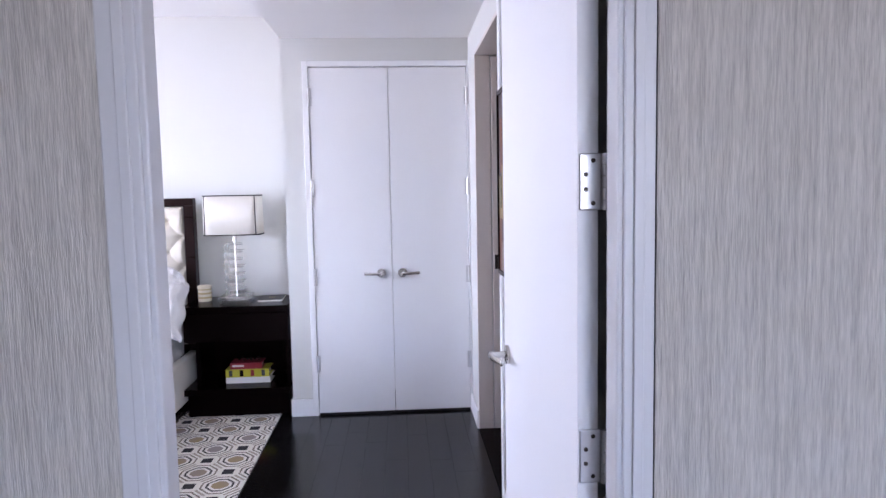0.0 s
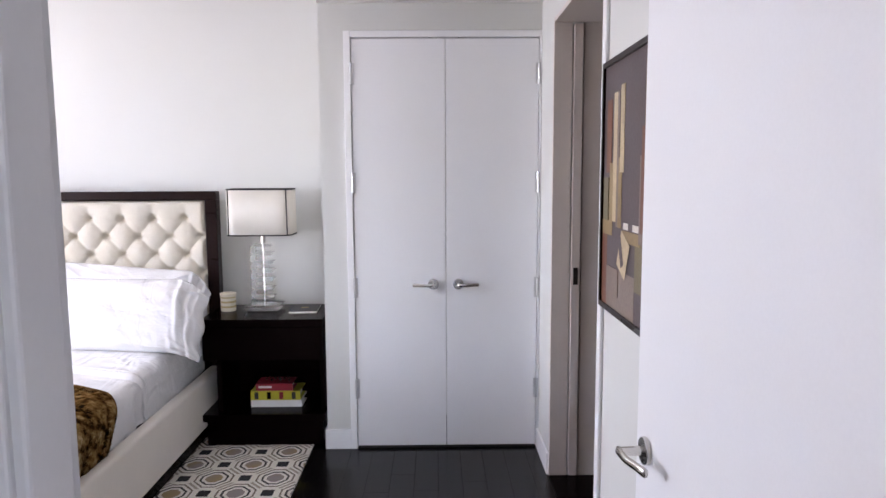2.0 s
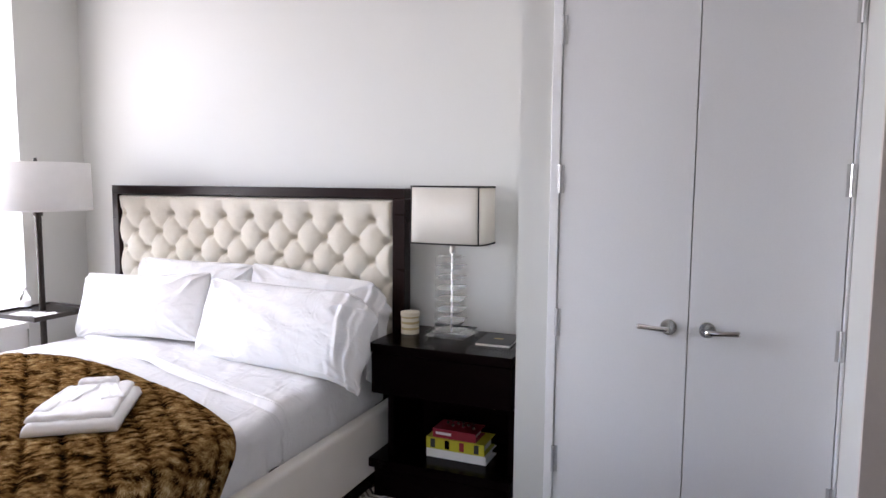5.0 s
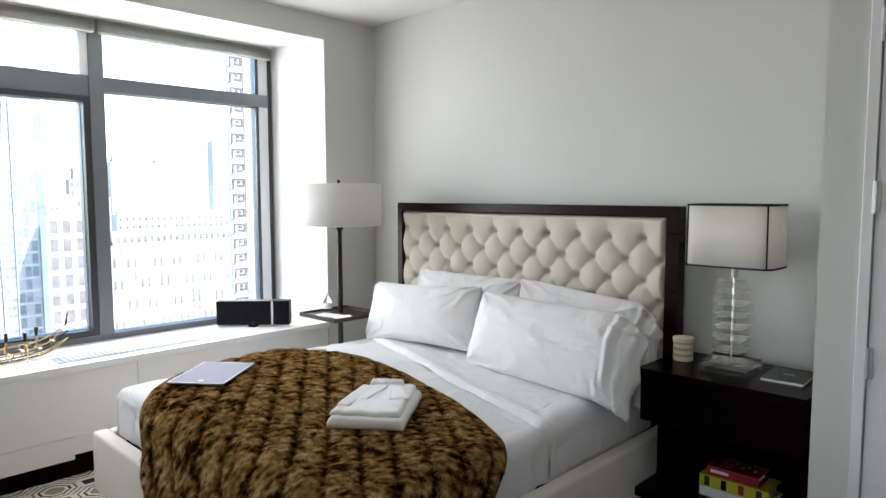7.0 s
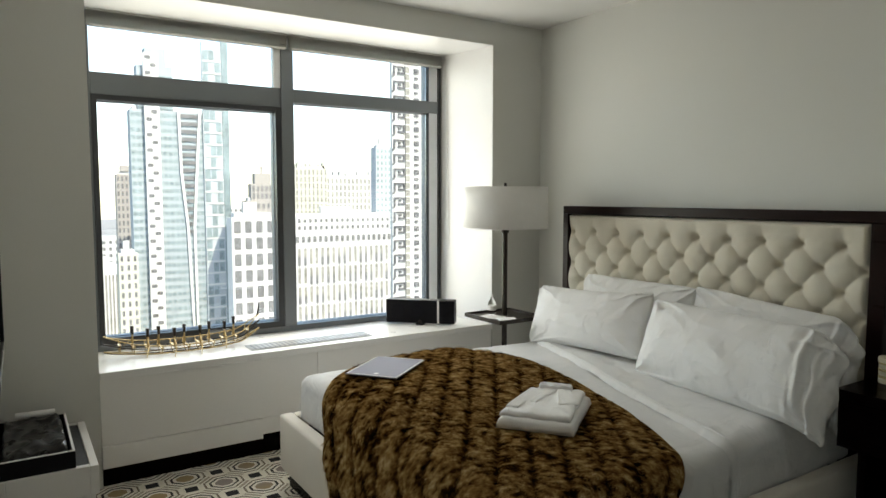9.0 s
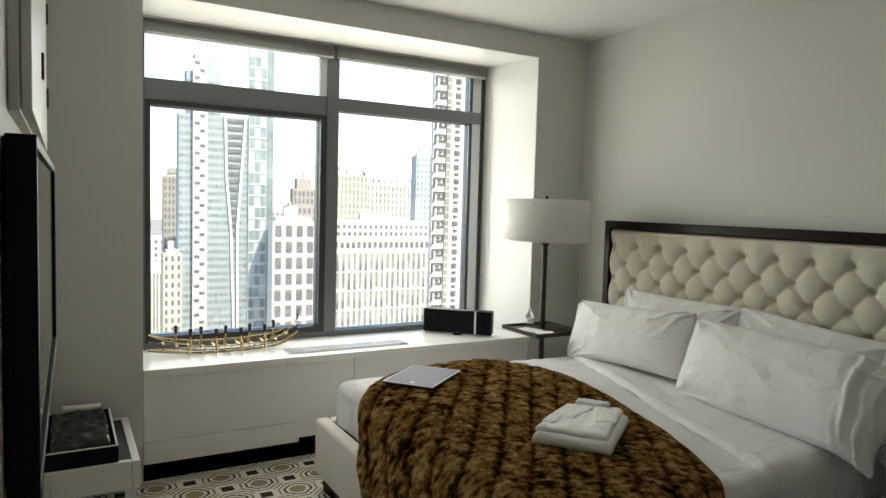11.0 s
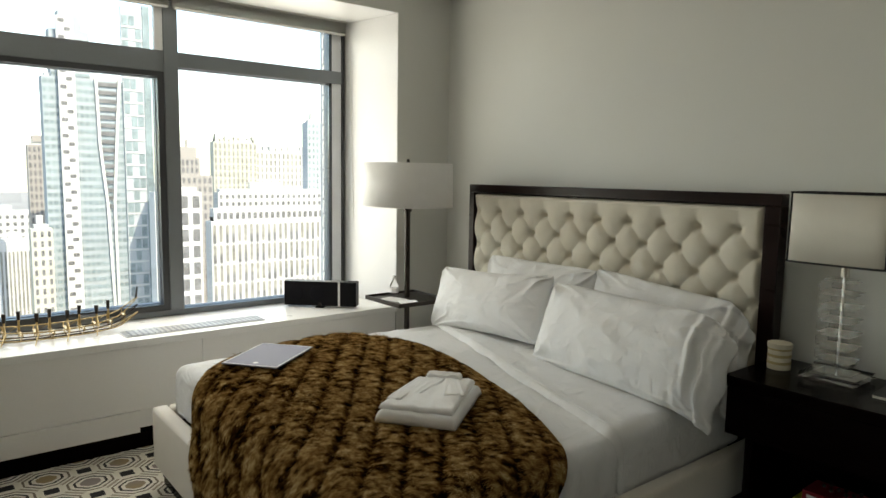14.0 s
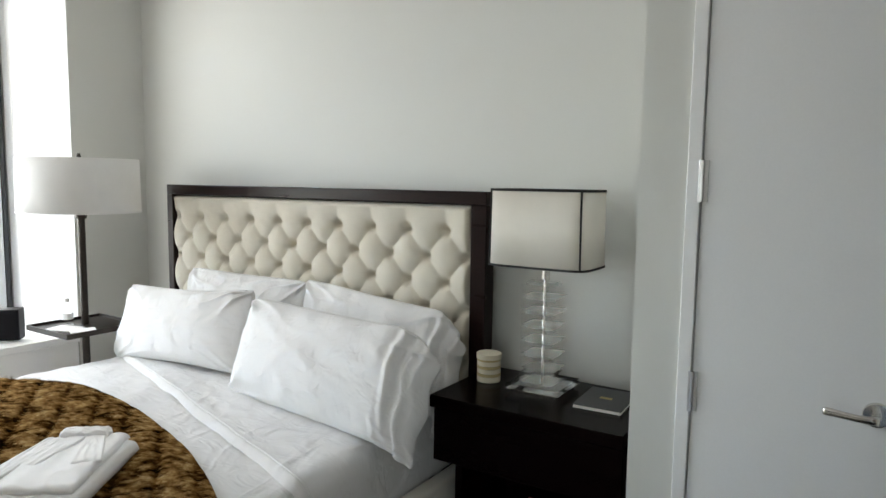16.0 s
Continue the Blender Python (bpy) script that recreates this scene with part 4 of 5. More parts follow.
def robe_piece(name, dx, dy, dz, w, d, h, turn, seed, wob=0.006, taper=0.0):
    c = rm @ Vector((dx, dy, dz))
    part(name, soft_slab(c.x, c.y, c.z, w, d, h, RR + turn, seed, taper, wob), TOWEL, robe, smooth=True)


robe_piece("lower_fold", 0.008, -0.004, 0.0, 0.315, 0.445, 0.044, -3, 3, 0.004, 0.07)
robe_piece("side_fold", 0.050, 0.045, 0.001, 0.18, 0.39, 0.030, -5, 21, 0.004)
robe_piece("upper_fold", -0.002, 0.008, 0.043, 0.290, 0.41, 0.022, -2, 12, 0.006, 0.09)
robe_piece("lapel", -0.035, 0.080, 0.062, 0.085, 0.27, 0.009, -16, 5, 0.003, 0.03)
robe_piece("lapel", 0.070, 0.085, 0.062, 0.085, 0.26, 0.009, 17, 6, 0.003, 0.03)
robe_piece("collar", 0.018, 0.188, 0.060, 0.15, 0.050, 0.022, 2, 9, 0.006)
robe_piece("sleeve", -0.088, 0.02, 0.061, 0.055, 0.30, 0.008, -10, 15, 0.003)

# printed card on the throw
cm = pose(-3.103, 2.972, 0.690, 0, 0, 38)
card = thing("printed_folder", (-3.103, 2.972, 0.690), "pale lilac printed folder lying on the throw", "folder")
part("cover", placed(boxes((-0.140, 0.140, -0.195, 0.195, 0, 0.006), bevel=0.001), cm), CARD, card)
part("border", placed(boxes((-0.137, 0.137, -0.192, -0.186, 0.0062, 0.0070), (-0.137, -0.131, -0.186, 0.192, 0.0062, 0.0070), (0.132, 0.137, -0.186, 0.192, 0.0062, 0.0070), (-0.131, 0.132, 0.187, 0.192, 0.0062, 0.0070)), cm), WHITEC, card, "white margin")
part("emblem", placed(cyl(0.012, 0.012, (0.01, -0.15, 0.0062), (0.01, -0.15, 0.0070), 14), cm), WHITEC, card, "small white emblem")

# ---- nightstand and what stands on it ----
NT = 0.780
ns = thing("nightstand", (-1.11, 4.45, 0), "espresso wood nightstand with a drawer over an open shelf", "nightstand")
part("top", boxes((-1.475, XB - 0.014, 4.225, 4.70, NT - 0.045, NT), bevel=0.003), ESPRESSO, ns)
part("side_panel", boxes((-1.405, -1.375, 4.30, 4.69, 0.21, 0.534), bevel=0.002), ESPRESSO, ns)
part("side_panel", boxes((-0.79, -0.762, 4.30, 4.69, 0.21, 0.534), bevel=0.002), ESPRESSO, ns)
part("back_panel", boxes((-1.375, -0.80, 4.66, 4.68, 0.21, 0.534)), ESPRESSO, ns)
dr = part("drawer", boxes((-1.462, XB - 0.016, 4.236, 4.65, 0.535, NT - 0.05), bevel=0.003), ESPRESSO, ns, "dark drawer front")
part("finger_pull", boxes((-1.18, -1.0, 4.230, 4.238, NT - 0.064, NT - 0.052), bevel=0.002), ESPRESSO, dr)
part("shelf", boxes((-1.495, XB - 0.014, 4.23, 4.70, 0.165, 0.209), bevel=0.003), ESPRESSO, ns)
part("plinth", boxes((-1.46, XB - 0.03, 4.26, 4.68, 0.0135, 0.165), bevel=0.002), ESPRESSO, ns)


def book(x0, x1, y0, y1, z0, z1, cover, label, blocks=0):
    b = thing("book", ((x0 + x1) / 2, (y0 + y1) / 2, z0), label, "book", "books on the nightstand shelf")
    part("cover", boxes((x0, x1, y0, y1, z0, z0 + 0.003), (x0, x1, y0, y1, z1 - 0.003, z1), (x0, x1, y0, y0 + 0.003, z0 + 0.003, z1 - 0.003)), cover, b)
    part("pages", boxes((x0 + 0.004, x1 - 0.02, y0 + 0.0035, y1 - 0.004, z0 + 0.0032, z1 - 0.0032)), PAGES, b)
    for k in range(blocks):
        w = (x1 - x0) / blocks
        part("spine_patch", boxes((x0 + w * (k + 0.3), x0 + w * (k + 0.62), y0 - 0.0008, y0 - 0.0001, z0 + 0.006, z1 - 0.006)), (COVER, ESPRESSO, RED, COVER)[k % 4], b)
    return b


book(-1.226, -0.918, 4.365, 4.53, 0.2095, 0.252, WHITEC, "white book at the bottom of the stack")
book(-1.227, -0.926, 4.365, 4.53, 0.2525, 0.308, YELLOW, "yellow book with dark patches on its spine", 4)
bk = book(-1.196, -0.973, 4.372, 4.51, 0.3085, 0.352, RED, "red book on top of the stack")
part("title_bar", boxes((-1.18, -1.10, 4.3712, 4.3719, 0.325, 0.338)), WHITEC, bk)
random.seed(8)
bead = thing("bead_string", (-1.1, 4.46, 0.35), "short string of dark beads on the books", "ornament")
for k in range(9):
    bm = bmesh.new()
    x, y = -1.15 + 0.018 * k, 4.46 + 0.03 * math.sin(k * 2.1)
    bmesh.ops.create_icosphere(bm, subdivisions=1, radius=0.009, matrix=pose(x, y, 0.358 + 0.003 * (k % 2), 20 * k, 30 * k, 0))
    part("bead", bm, BRONZE, bead, smooth=True)

tl = thing("table_lamp", (-1.160, 4.52, NT), "crystal block table lamp with a cream shade trimmed in black", "lamp")
LX, LY = -1.160, 4.52
part("base", boxes((LX - 0.105, LX + 0.105, LY - 0.105, LY + 0.105, NT + 0.014, NT + 0.036), bevel=0.003), CRYSTAL, tl, "clear acrylic base slab")
part("foot", boxes((LX - 0.09, LX + 0.09, LY - 0.09, LY + 0.09, NT, NT + 0.0135), bevel=0.002), CHROME, tl, "nickel foot plate")
z = NT + 0.0365
for k in range(7):
    part("glass_block", boxes((LX - 0.066, LX + 0.066, LY - 0.066, LY + 0.066, z, z + 0.040), bevel=0.003), CRYSTAL, tl)
    part("glass_spacer", boxes((LX - 0.054, LX + 0.054, LY - 0.054, LY + 0.054, z + 0.0404, z + 0.0536), bevel=0.002), CRYSTAL, tl)
    z += 0.054
part("stem", cyl(0.006, 0.006, (LX, LY, NT + 0.037), (LX, LY, 1.262), 12), CHROME, tl)
part("socket", cyl(0.016, 0.014, (LX, LY, z + 0.005), (LX, LY, 1.255), 16), CHROME, tl, "nickel socket")
SW, SD, S0, S1 = 0.195, 0.130, 1.252, 1.530


def shade_loop(n=96):
    pts = []
    for k in range(n):
        a = 2 * math.pi * k / n
        c, s = math.cos(a), math.sin(a)
        pts.append((SW * math.copysign(abs(c) ** 0.36, c), SD * math.copysign(abs(s) ** 0.36, s)))
    return pts


def band(pts, z0, z1, thick, cx, cy, taper=1.0):
    bm = bmesh.new()
    rings = []
    for zz, o in ((z0, 0), (z1, 0), (z1, -thick), (z0, -thick)):
        k = taper if zz == z1 else 1.0
        rings.append([bm.verts.new((cx + x * k * (1 + o / 0.2), cy + y * k * (1 + o / 0.2), zz)) for x, y in pts])
    n = len(pts)
    for r0, r1 in zip(rings, rings[1:] + rings[:1]):
        for i in range(n):
            bm.faces.new((r0[i], r0[(i + 1) % n], r1[(i + 1) % n], r1[i]))
    bmesh.ops.recalc_face_normals(bm, faces=bm.faces[:])
    return bm


loop = shade_loop()
sh = part("shade", band(loop, S0, S1, 0.003, LX, LY, 0.985), SHADE, tl, "cream fabric lampshade", smooth=True)
grown = [(x * 1.012, y * 1.012) for x, y in loop]
part("trim", band(grown, S0 - 0.002, S0 + 0.006, 0.006, LX, LY), GAP, sh, "black piping")
part("trim", band([(x * 0.985, y * 0.985) for x, y in grown], S1 - 0.006, S1 + 0.002, 0.006, LX, LY), GAP, sh, "black piping")
for sx in (-1, 1):
    for sy in (-1, 1):
        part("corner_piping", cyl(0.0035, 0.0035, (LX + sx * SW * 0.90, LY + sy * SD * 0.885, S0), (LX + sx * SW * 0.887, LY + sy * SD * 0.872, S1), 8), GAP, sh, "black piping")
part("harp_plate", boxes((LX - SW * 0.9, LX + SW * 0.9, LY - 0.004, LY + 0.004, S1 - 0.02, S1 - 0.016), (LX - 0.004, LX + 0.004, LY - SD * 0.9, LY + SD * 0.9, S1 - 0.02, S1 - 0.016)), CHROME, tl)
part("bulb", cyl(0.022, 0.028, (LX, LY, 1.30), (LX, LY, 1.38), 14, 0.008), SHADEW, tl, "unlit frosted bulb", smooth=True)

cd = thing("candle_jar", (-1.383, 4.505, NT), "small cream and ochre banded candle jar with a lid", "candle")
CXY = (-1.383, 4.505)
for k, (r, z0, z1, mtl, nm) in enumerate(((0.046, 0.0, 0.022, WAX, "jar"), (0.047, 0.022, 0.034, WAXBAND, "band"), (0.046, 0.034, 0.052, WAX, "jar"), (0.047, 0.052, 0.064, WAXBAND, "band"),
                                          (0.046, 0.064, 0.082, WAX, "jar"), (0.047, 0.082, 0.090, WAXBAND, "band"), (0.049, 0.090, 0.112, WAX, "lid"))):
    part(nm, cyl(r, r, (*CXY, NT + z0), (*CXY, NT + z1), 28, 0.003), mtl, cd, "ochre band" if nm == "band" else "")

nb = thing("notebook", (-0.905, 4.50, NT), "dark covered notebook with pale page edges", "notebook")
nm_ = pose(-0.912, 4.515, NT, 0, 0, 3)
part("pages", placed(boxes((-0.083, 0.083, -0.115, 0.115, 0.0004, 0.011), bevel=0.001), nm_), PAGES, nb, "pale page edges")
part("cover", placed(boxes((-0.085, 0.085, -0.116, 0.117, 0.0112, 0.0135), bevel=0.001), nm_), COVER, nb)
part("emblem", placed(boxes((-0.022, 0.022, -0.008, 0.012, 0.0136, 0.0142)), nm_), GOLD, nb, "small gold stamp")

# ---- floor lamp with its tray ----
FXY = (-3.631, 4.162)
fl = thing("floor_lamp", (*FXY, 0), "dark bronze floor lamp with a white drum shade and tray table", "lamp")
part("base", cyl(0.14, 0.135, (*FXY, 0.013), (*FXY, 0.032), 36, 0.004), BRONZE, fl)
part("pole", cyl(0.018, 0.018, (*FXY, 0.032), (*FXY, 1.345), 16), BRONZE, fl)
part("collar", cyl(0.026, 0.030, (*FXY, 1.335), (*FXY, 1.375), 16), BRONZE, fl)
circ = [(0.290 * math.cos(2 * math.pi * k / 64), 0.290 * math.sin(2 * math.pi * k / 64)) for k in range(64)]
shd = part("shade", band(circ, 1.37, 1.645, 0.003, *FXY, 0.985), SHADEW, fl, "white fabric drum shade", smooth=True)
part("rim", band([(x * 1.006, y * 1.006) for x, y in circ], 1.368, 1.376, 0.005, *FXY), WHITEC, shd)
part("finial", cyl(0.012, 0.008, (*FXY, 1.645), (*FXY, 1.672), 12, 0.003), BRONZE, fl)
part("spider", boxes((FXY[0] - 0.27, FXY[0] + 0.27, FXY[1] - 0.004, FXY[1] + 0.004, 1.636, 1.642), (FXY[0] - 0.004, FXY[0] + 0.004, FXY[1] - 0.27, FXY[1] + 0.27, 1.636, 1.642)), BRONZE, fl)
TZ = 0.775
tray = part("tray", boxes((-3.79, -3.41, 3.95, 4.33, TZ - 0.014, TZ), bevel=0.003), BRONZE, fl, "square dark bronze tray top")
part("tray_rim", boxes((-3.79, -3.41, 3.945, 3.952, TZ - 0.014, TZ + 0.012), (-3.79, -3.41, 4.328, 4.335, TZ - 0.014, TZ + 0.012), (-3.795, -3.788, 3.945, 4.335, TZ - 0.014, TZ + 0.012),
                       (-3.412, -3.405, 3.945, 4.335, TZ - 0.014, TZ + 0.012)), BRONZE, tray)
bt = thing("water_bottle", (-3.69, 4.10, TZ), "small clear water bottle on the lamp's tray", "bottle")
prof = [(0.0, 0.026), (0.008, 0.029), (0.075, 0.029), (0.095, 0.020), (0.108, 0.010), (0.122, 0.0095)]
bm = bmesh.new()
rings = [[bm.verts.new((-3.69 + r * math.cos(a), 4.10 + r * math.sin(a), TZ + 0.0005 + h)) for a in (i * math.pi / 10 for i in range(20))] for h, r in prof]
for a, b in zip(rings, rings[1:]):
    for i in range(20):
        bm.faces.new((a[i], a[(i + 1) % 20], b[(i + 1) % 20], b[i]))
bm.faces.new(rings[0][::-1]), bm.faces.new(rings[-1])
part("body", bm, CRYSTAL, bt, smooth=True)
part("cap", cyl(0.012, 0.012, (-3.69, 4.10, TZ + 0.1228), (-3.69, 4.10, TZ + 0.140), 16, 0.002), WHITEC, bt, "white cap")
part("label_band", cyl(0.0296, 0.0296, (-3.69, 4.10, TZ + 0.030), (-3.69, 4.10, TZ + 0.062), 20), WHITEC, bt, "pale label")
tagged(part("note_card", boxes((-3.68, -3.53, 3.985, 4.10, TZ + 0.0005, TZ + 0.004), m=Matrix.Translation((-3.6, 4.04, 0)) @ Matrix.Rotation(0.3, 4, "Z") @ Matrix.Translation((3.6, -4.04, 0))), WHITEC), "white note card on the lamp's tray", "card")
tagged(part("napkin", boxes((-3.52, -3.43, 4.00, 4.12, TZ + 0.0005, TZ + 0.008), bevel=0.003, m=Matrix.Translation((-3.47, 4.06, 0)) @ Matrix.Rotation(-0.4, 4, "Z") @ Matrix.Translation((3.47, -4.06, 0))), TOWEL), "folded white napkin on the lamp's tray", "napkin")

# ---- on the sill ----
sm = pose(-4.245, 3.868, WZ0, 0, 0, 46)
sp = thing("speaker_dock", (-4.245, 3.868, WZ0), "black clock speaker dock with a pale stripe", "speaker")
part("body", placed(boxes((-0.255, 0.255, -0.045, 0.045, 0.012, 0.182), bevel=0.006), sm), BLACK, sp)
for sx in (-0.15, 0.0):
    part("speaker_grille", placed(cyl(0.052, 0.050, (sx - 0.02, -0.0455, 0.097), (sx - 0.02, -0.0475, 0.097), 28), sm), COVERDARK, sp)
part("stripe", placed(boxes((0.128, 0.142, -0.047, -0.0452, 0.014, 0.180)), sm), LACQUER, sp, "pale vertical stripe")
part("foot", placed(boxes((-0.03, 0.03, -0.06, 0.05, 0.0, 0.0115), bevel=0.003), sm), BLACK, sp)
part("dial", placed(cyl(0.014, 0.013, (0.0, -0.0455, 0.022), (0.0, -0.052, 0.022), 14), sm), BRONZE, sp)

# rowing boat sculpture, brass rods with peg oarsmen
bo = thing("boat_sculpture", (-4.28, 2.22, WZ0), "brass wire rowing boat sculpture with a crew of dark pegs", "sculpture")
BL = 0.90


def hull(s, side, lev):
    # s from -1 to 1 along the boat
    w = 0.105 * (1 - abs(s) ** 2.3) * (0.45 + 0.55 * lev) + 0.004
    z = WZ0 + 0.008 + 0.052 * lev + 0.075 * abs(s) ** 2.6 * (0.5 + 0.5 * lev) + (0.05 * max(0, s - 0.75) / 0.25)
    return Vector((-4.28 + side * w, 2.22 + s * BL / 2, z))


def rod(bm, pts, r, seg=6):
    """A round bar through the points, in one skin."""
    pts = [Vector(p) for p in pts]
    rings = []
    for i, p in enumerate(pts):
        d = (pts[min(i + 1, len(pts) - 1)] - pts[max(i - 1, 0)]).normalized()
        sx = d.cross(Vector((0.31, 0.2, 0.93))).normalized()
        sy = d.cross(sx)
        rings.append([bm.verts.new(p + r * (sx * math.cos(a) + sy * math.sin(a))) for a in (k * 2 * math.pi / seg for k in range(seg))])
    for a, b in zip(rings, rings[1:]):
        for k in range(seg):
            bm.faces.new((a[k], a[(k + 1) % seg], b[(k + 1) % seg], b[k]))
    bm.faces.new(rings[0][::-1]), bm.faces.new(rings[-1])
    bmesh.ops.recalc_face_normals(bm, faces=bm.faces[:])


for lev in (0.0, 0.5, 1.0):
    for side in (-1, 1):
        bm = bmesh.new()
        rod(bm, [hull(-1 + k / 14, side, lev) for k in range(29)], 0.0032)
        part("strake", bm, BRASS if lev != 0.5 else BRONZE, bo)
bm = bmesh.new()
rod(bm, [Vector((-4.28, 2.22 + s * BL / 2, hull(s, 0, 0).z - 0.004)) for s in [-1 + k / 14 for k in range(29)]], 0.006)
part("keel", bm, BRONZE, bo)
for k in range(11):
    s = -0.82 + k * 0.164
    bm = bmesh.new()
    rod(bm, [hull(s, -1, 1), hull(s, -1, 0), hull(s, 1, 0), hull(s, 1, 1)], 0.003)
    part("rib", bm, BRASS, bo)
    part("thwart", boxes((hull(s, -1, 0.6).x, hull(s, 1, 0.6).x, 2.22 + s * BL / 2 - 0.008, 2.22 + s * BL / 2 + 0.008, hull(s, 1, 0.6).z, hull(s, 1, 0.6).z + 0.005)), BRASS, bo)
    if 0 < k < 10:
        for sx in ((-1,) if k % 2 else (1,)):
            b0 = hull(s, sx * 0.5, 0.7)
            pg = part("peg", cyl(0.007, 0.005, b0, b0 + Vector((0, 0, 0.062)), 8), BRASS, bo)
            part("peg_top", cyl(0.0085, 0.0115, b0 + Vector((0, 0, 0.062)), b0 + Vector((0, 0, 0.112)), 8, 0.002), BRONZE, pg, "dark peg top")
            bm = bmesh.new()
            rod(bm, [b0 + Vector((0, 0, 0.05)), hull(s, sx, 1), hull(s, sx, 1) + Vector((sx * 0.10, -0.03, -0.045))], 0.0026)
            part("oar", bm, BRASS, bo)
b0 = hull(0.98, 0, 1)
part("stem_post", cyl(0.007, 0.004, b0, b0 + Vector((0, 0.01, 0.07)), 8), BRONZE, bo)

# ---- framed painting beside the doorway ----
PF = XR - 0.034
pt = thing("framed_painting", (PF, 2.33, 1.56), "abstract painting in browns and ochres in a dark wood frame", "painting")
y0, y1, z0, z1 = 2.06, 2.70, 1.155, 1.975
part("frame", boxes((PF, XR - 0.002, y0, y0 + 0.018, z0, z1), (PF, XR - 0.002, y1 - 0.018, y1, z0, z1), (PF, XR - 0.002, y0 + 0.018, y1 - 0.018, z0, z0 + 0.018), (PF, XR - 0.002, y0 + 0.018, y1 - 0.018, z1 - 0.018, z1), bevel=0.002), WALNUT, pt)
part("frame_lip", boxes((PF - 0.0015, PF - 0.0002, y0 + 0.014, y0 + 0.020, z0 + 0.014, z1 - 0.014), (PF - 0.0015, PF - 0.0002, y1 - 0.020, y1 - 0.014, z0 + 0.014, z1 - 0.014),
                        (PF - 0.0015, PF - 0.0002, y0 + 0.02, y1 - 0.02, z0 + 0.014, z0 + 0.020), (PF - 0.0015, PF - 0.0002, y0 + 0.02, y1 - 0.02, z1 - 0.020, z1 - 0.014)), BRONZE, pt, "thin bronze inner lip")
PC = {k: mat("paint_" + k, c, 0.55, var=0.2, scale=14, fine=90, bump=0.15) for k, c in dict(plum=(0.085, 0.062, 0.062), ochre=(0.26, 0.18, 0.08), cream=(0.48, 0.38, 0.23), rust=(0.16, 0.06, 0.03),
                                                                                       olive=(0.15, 0.12, 0.06), taupe=(0.20, 0.15, 0.12), white=(0.66, 0.62, 0.55)).items()}
part("canvas", boxes((PF + 0.008, PF + 0.016, y0 + 0.018, y1 - 0.018, z0 + 0.018, z1 - 0.018)), PC["plum"], pt, "plum brown ground")
PW, PH = y1 - y0 - 0.036, z1 - z0 - 0.036
# each patch: from the far edge across, and up from the bottom, as fractions
PATCH = (("rust", 0.0, 0.10, 0.0, 0.30), ("taupe", 0.10, 0.62, 0.0, 0.17), ("olive", 0.62, 1.0, 0.12, 0.33), ("ochre", 0.0, 0.20, 0.30, 0.36), ("rust", 0.06, 0.16, 0.56, 0.86), ("ochre", 0.13, 0.20, 0.34, 0.60),
         ("cream", 0.20, 0.27, 0.36, 0.88), ("taupe", 0.27, 0.31, 0.34, 0.88), ("ochre", 0.31, 0.37, 0.34, 0.62), ("cream", 0.33, 0.40, 0.56, 0.90), ("white", 0.42, 0.50, 0.34, 0.365), ("white", 0.58, 0.68, 0.34, 0.365),
         ("ochre", 0.40, 0.70, 0.29, 0.335), ("taupe", 0.68, 0.78, 0.30, 0.62), ("ochre", 0.74, 0.90, 0.45, 0.95), ("cream", 0.80, 0.86, 0.60, 0.92), ("rust", 0.70, 0.75, 0.34, 0.72), ("cream", 0.36, 0.48, 0.20, 0.30),
         ("olive", 0.02, 0.12, 0.36, 0.54), ("taupe", 0.20, 0.34, 0.06, 0.17))
for k, (c, a, b, lo_, hi_) in enumerate(PATCH):
    part("paint_patch", boxes((PF + 0.0072 - 0.00012 * k, PF + 0.0079, y1 - 0.018 - b * PW, y1 - 0.018 - a * PW, z0 + 0.018 + lo_ * PH, z0 + 0.018 + hi_ * PH)), PC[c], pt)
part("paint_patch", placed(boxes((PF + 0.0042, PF + 0.0046, -0.05, 0.05, -0.06, 0.06)), pose(0, 2.42, 1.36, 24, 0, 0)), PC["cream"], pt)
part("paint_patch", placed(boxes((PF + 0.0037, PF + 0.0041, -0.016, 0.016, -0.05, 0.05)), pose(0, 2.445, 1.37, -24, 0, 0)), PC["plum"], pt)
part("signature_bar", boxes((PF + 0.0045, PF + 0.0070, 2.13, 2.18, 1.222, 1.228)), PC["white"], pt)

# ---- television and low bench along the other wall ----
tv = thing("television", (-2.2, 1.27, 1.05), "thin black wall-mounted television with a glossy screen", "television")
tm_ = Matrix.Translation((-3.02, 1.304, 0)) @ Matrix.Rotation(radians(-0.55), 4, "Z")
part("body", placed(boxes((0.0, 1.56, -0.045, 0.0, 1.02, 1.69), bevel=0.004), tm_), BLACK, tv)
part("screen", placed(boxes((0.016, 1.544, 0.0004, 0.0014, 1.04, 1.674)), tm_), SCREEN, tv, "glossy dark screen")
part("bezel", placed(boxes((-0.003, 0.020, -0.040, 0.009, 1.016, 1.694), (1.540, 1.563, -0.040, 0.009, 1.016, 1.694), (0.020, 1.540, -0.040, 0.009, 1.016, 1.042), (0.020, 1.540, -0.040, 0.009, 1.672, 1.694), bevel=0.002), tm_), BLACK, tv, "black raised bezel")
part("mount", boxes((-2.6, -2.0, YS + 0.001, 1.2505, 1.25, 1.5)), BLACK, tv)
wc = thing("wall_cabinet", (-2.6, YS, 1.76), "shallow white wall cabinet above the television", "cabinet")
part("body", boxes((-3.30, -1.70, YS + 0.001, 1.262, 1.76, ZC - 0.02), bevel=0.002), LACQUER, wc)
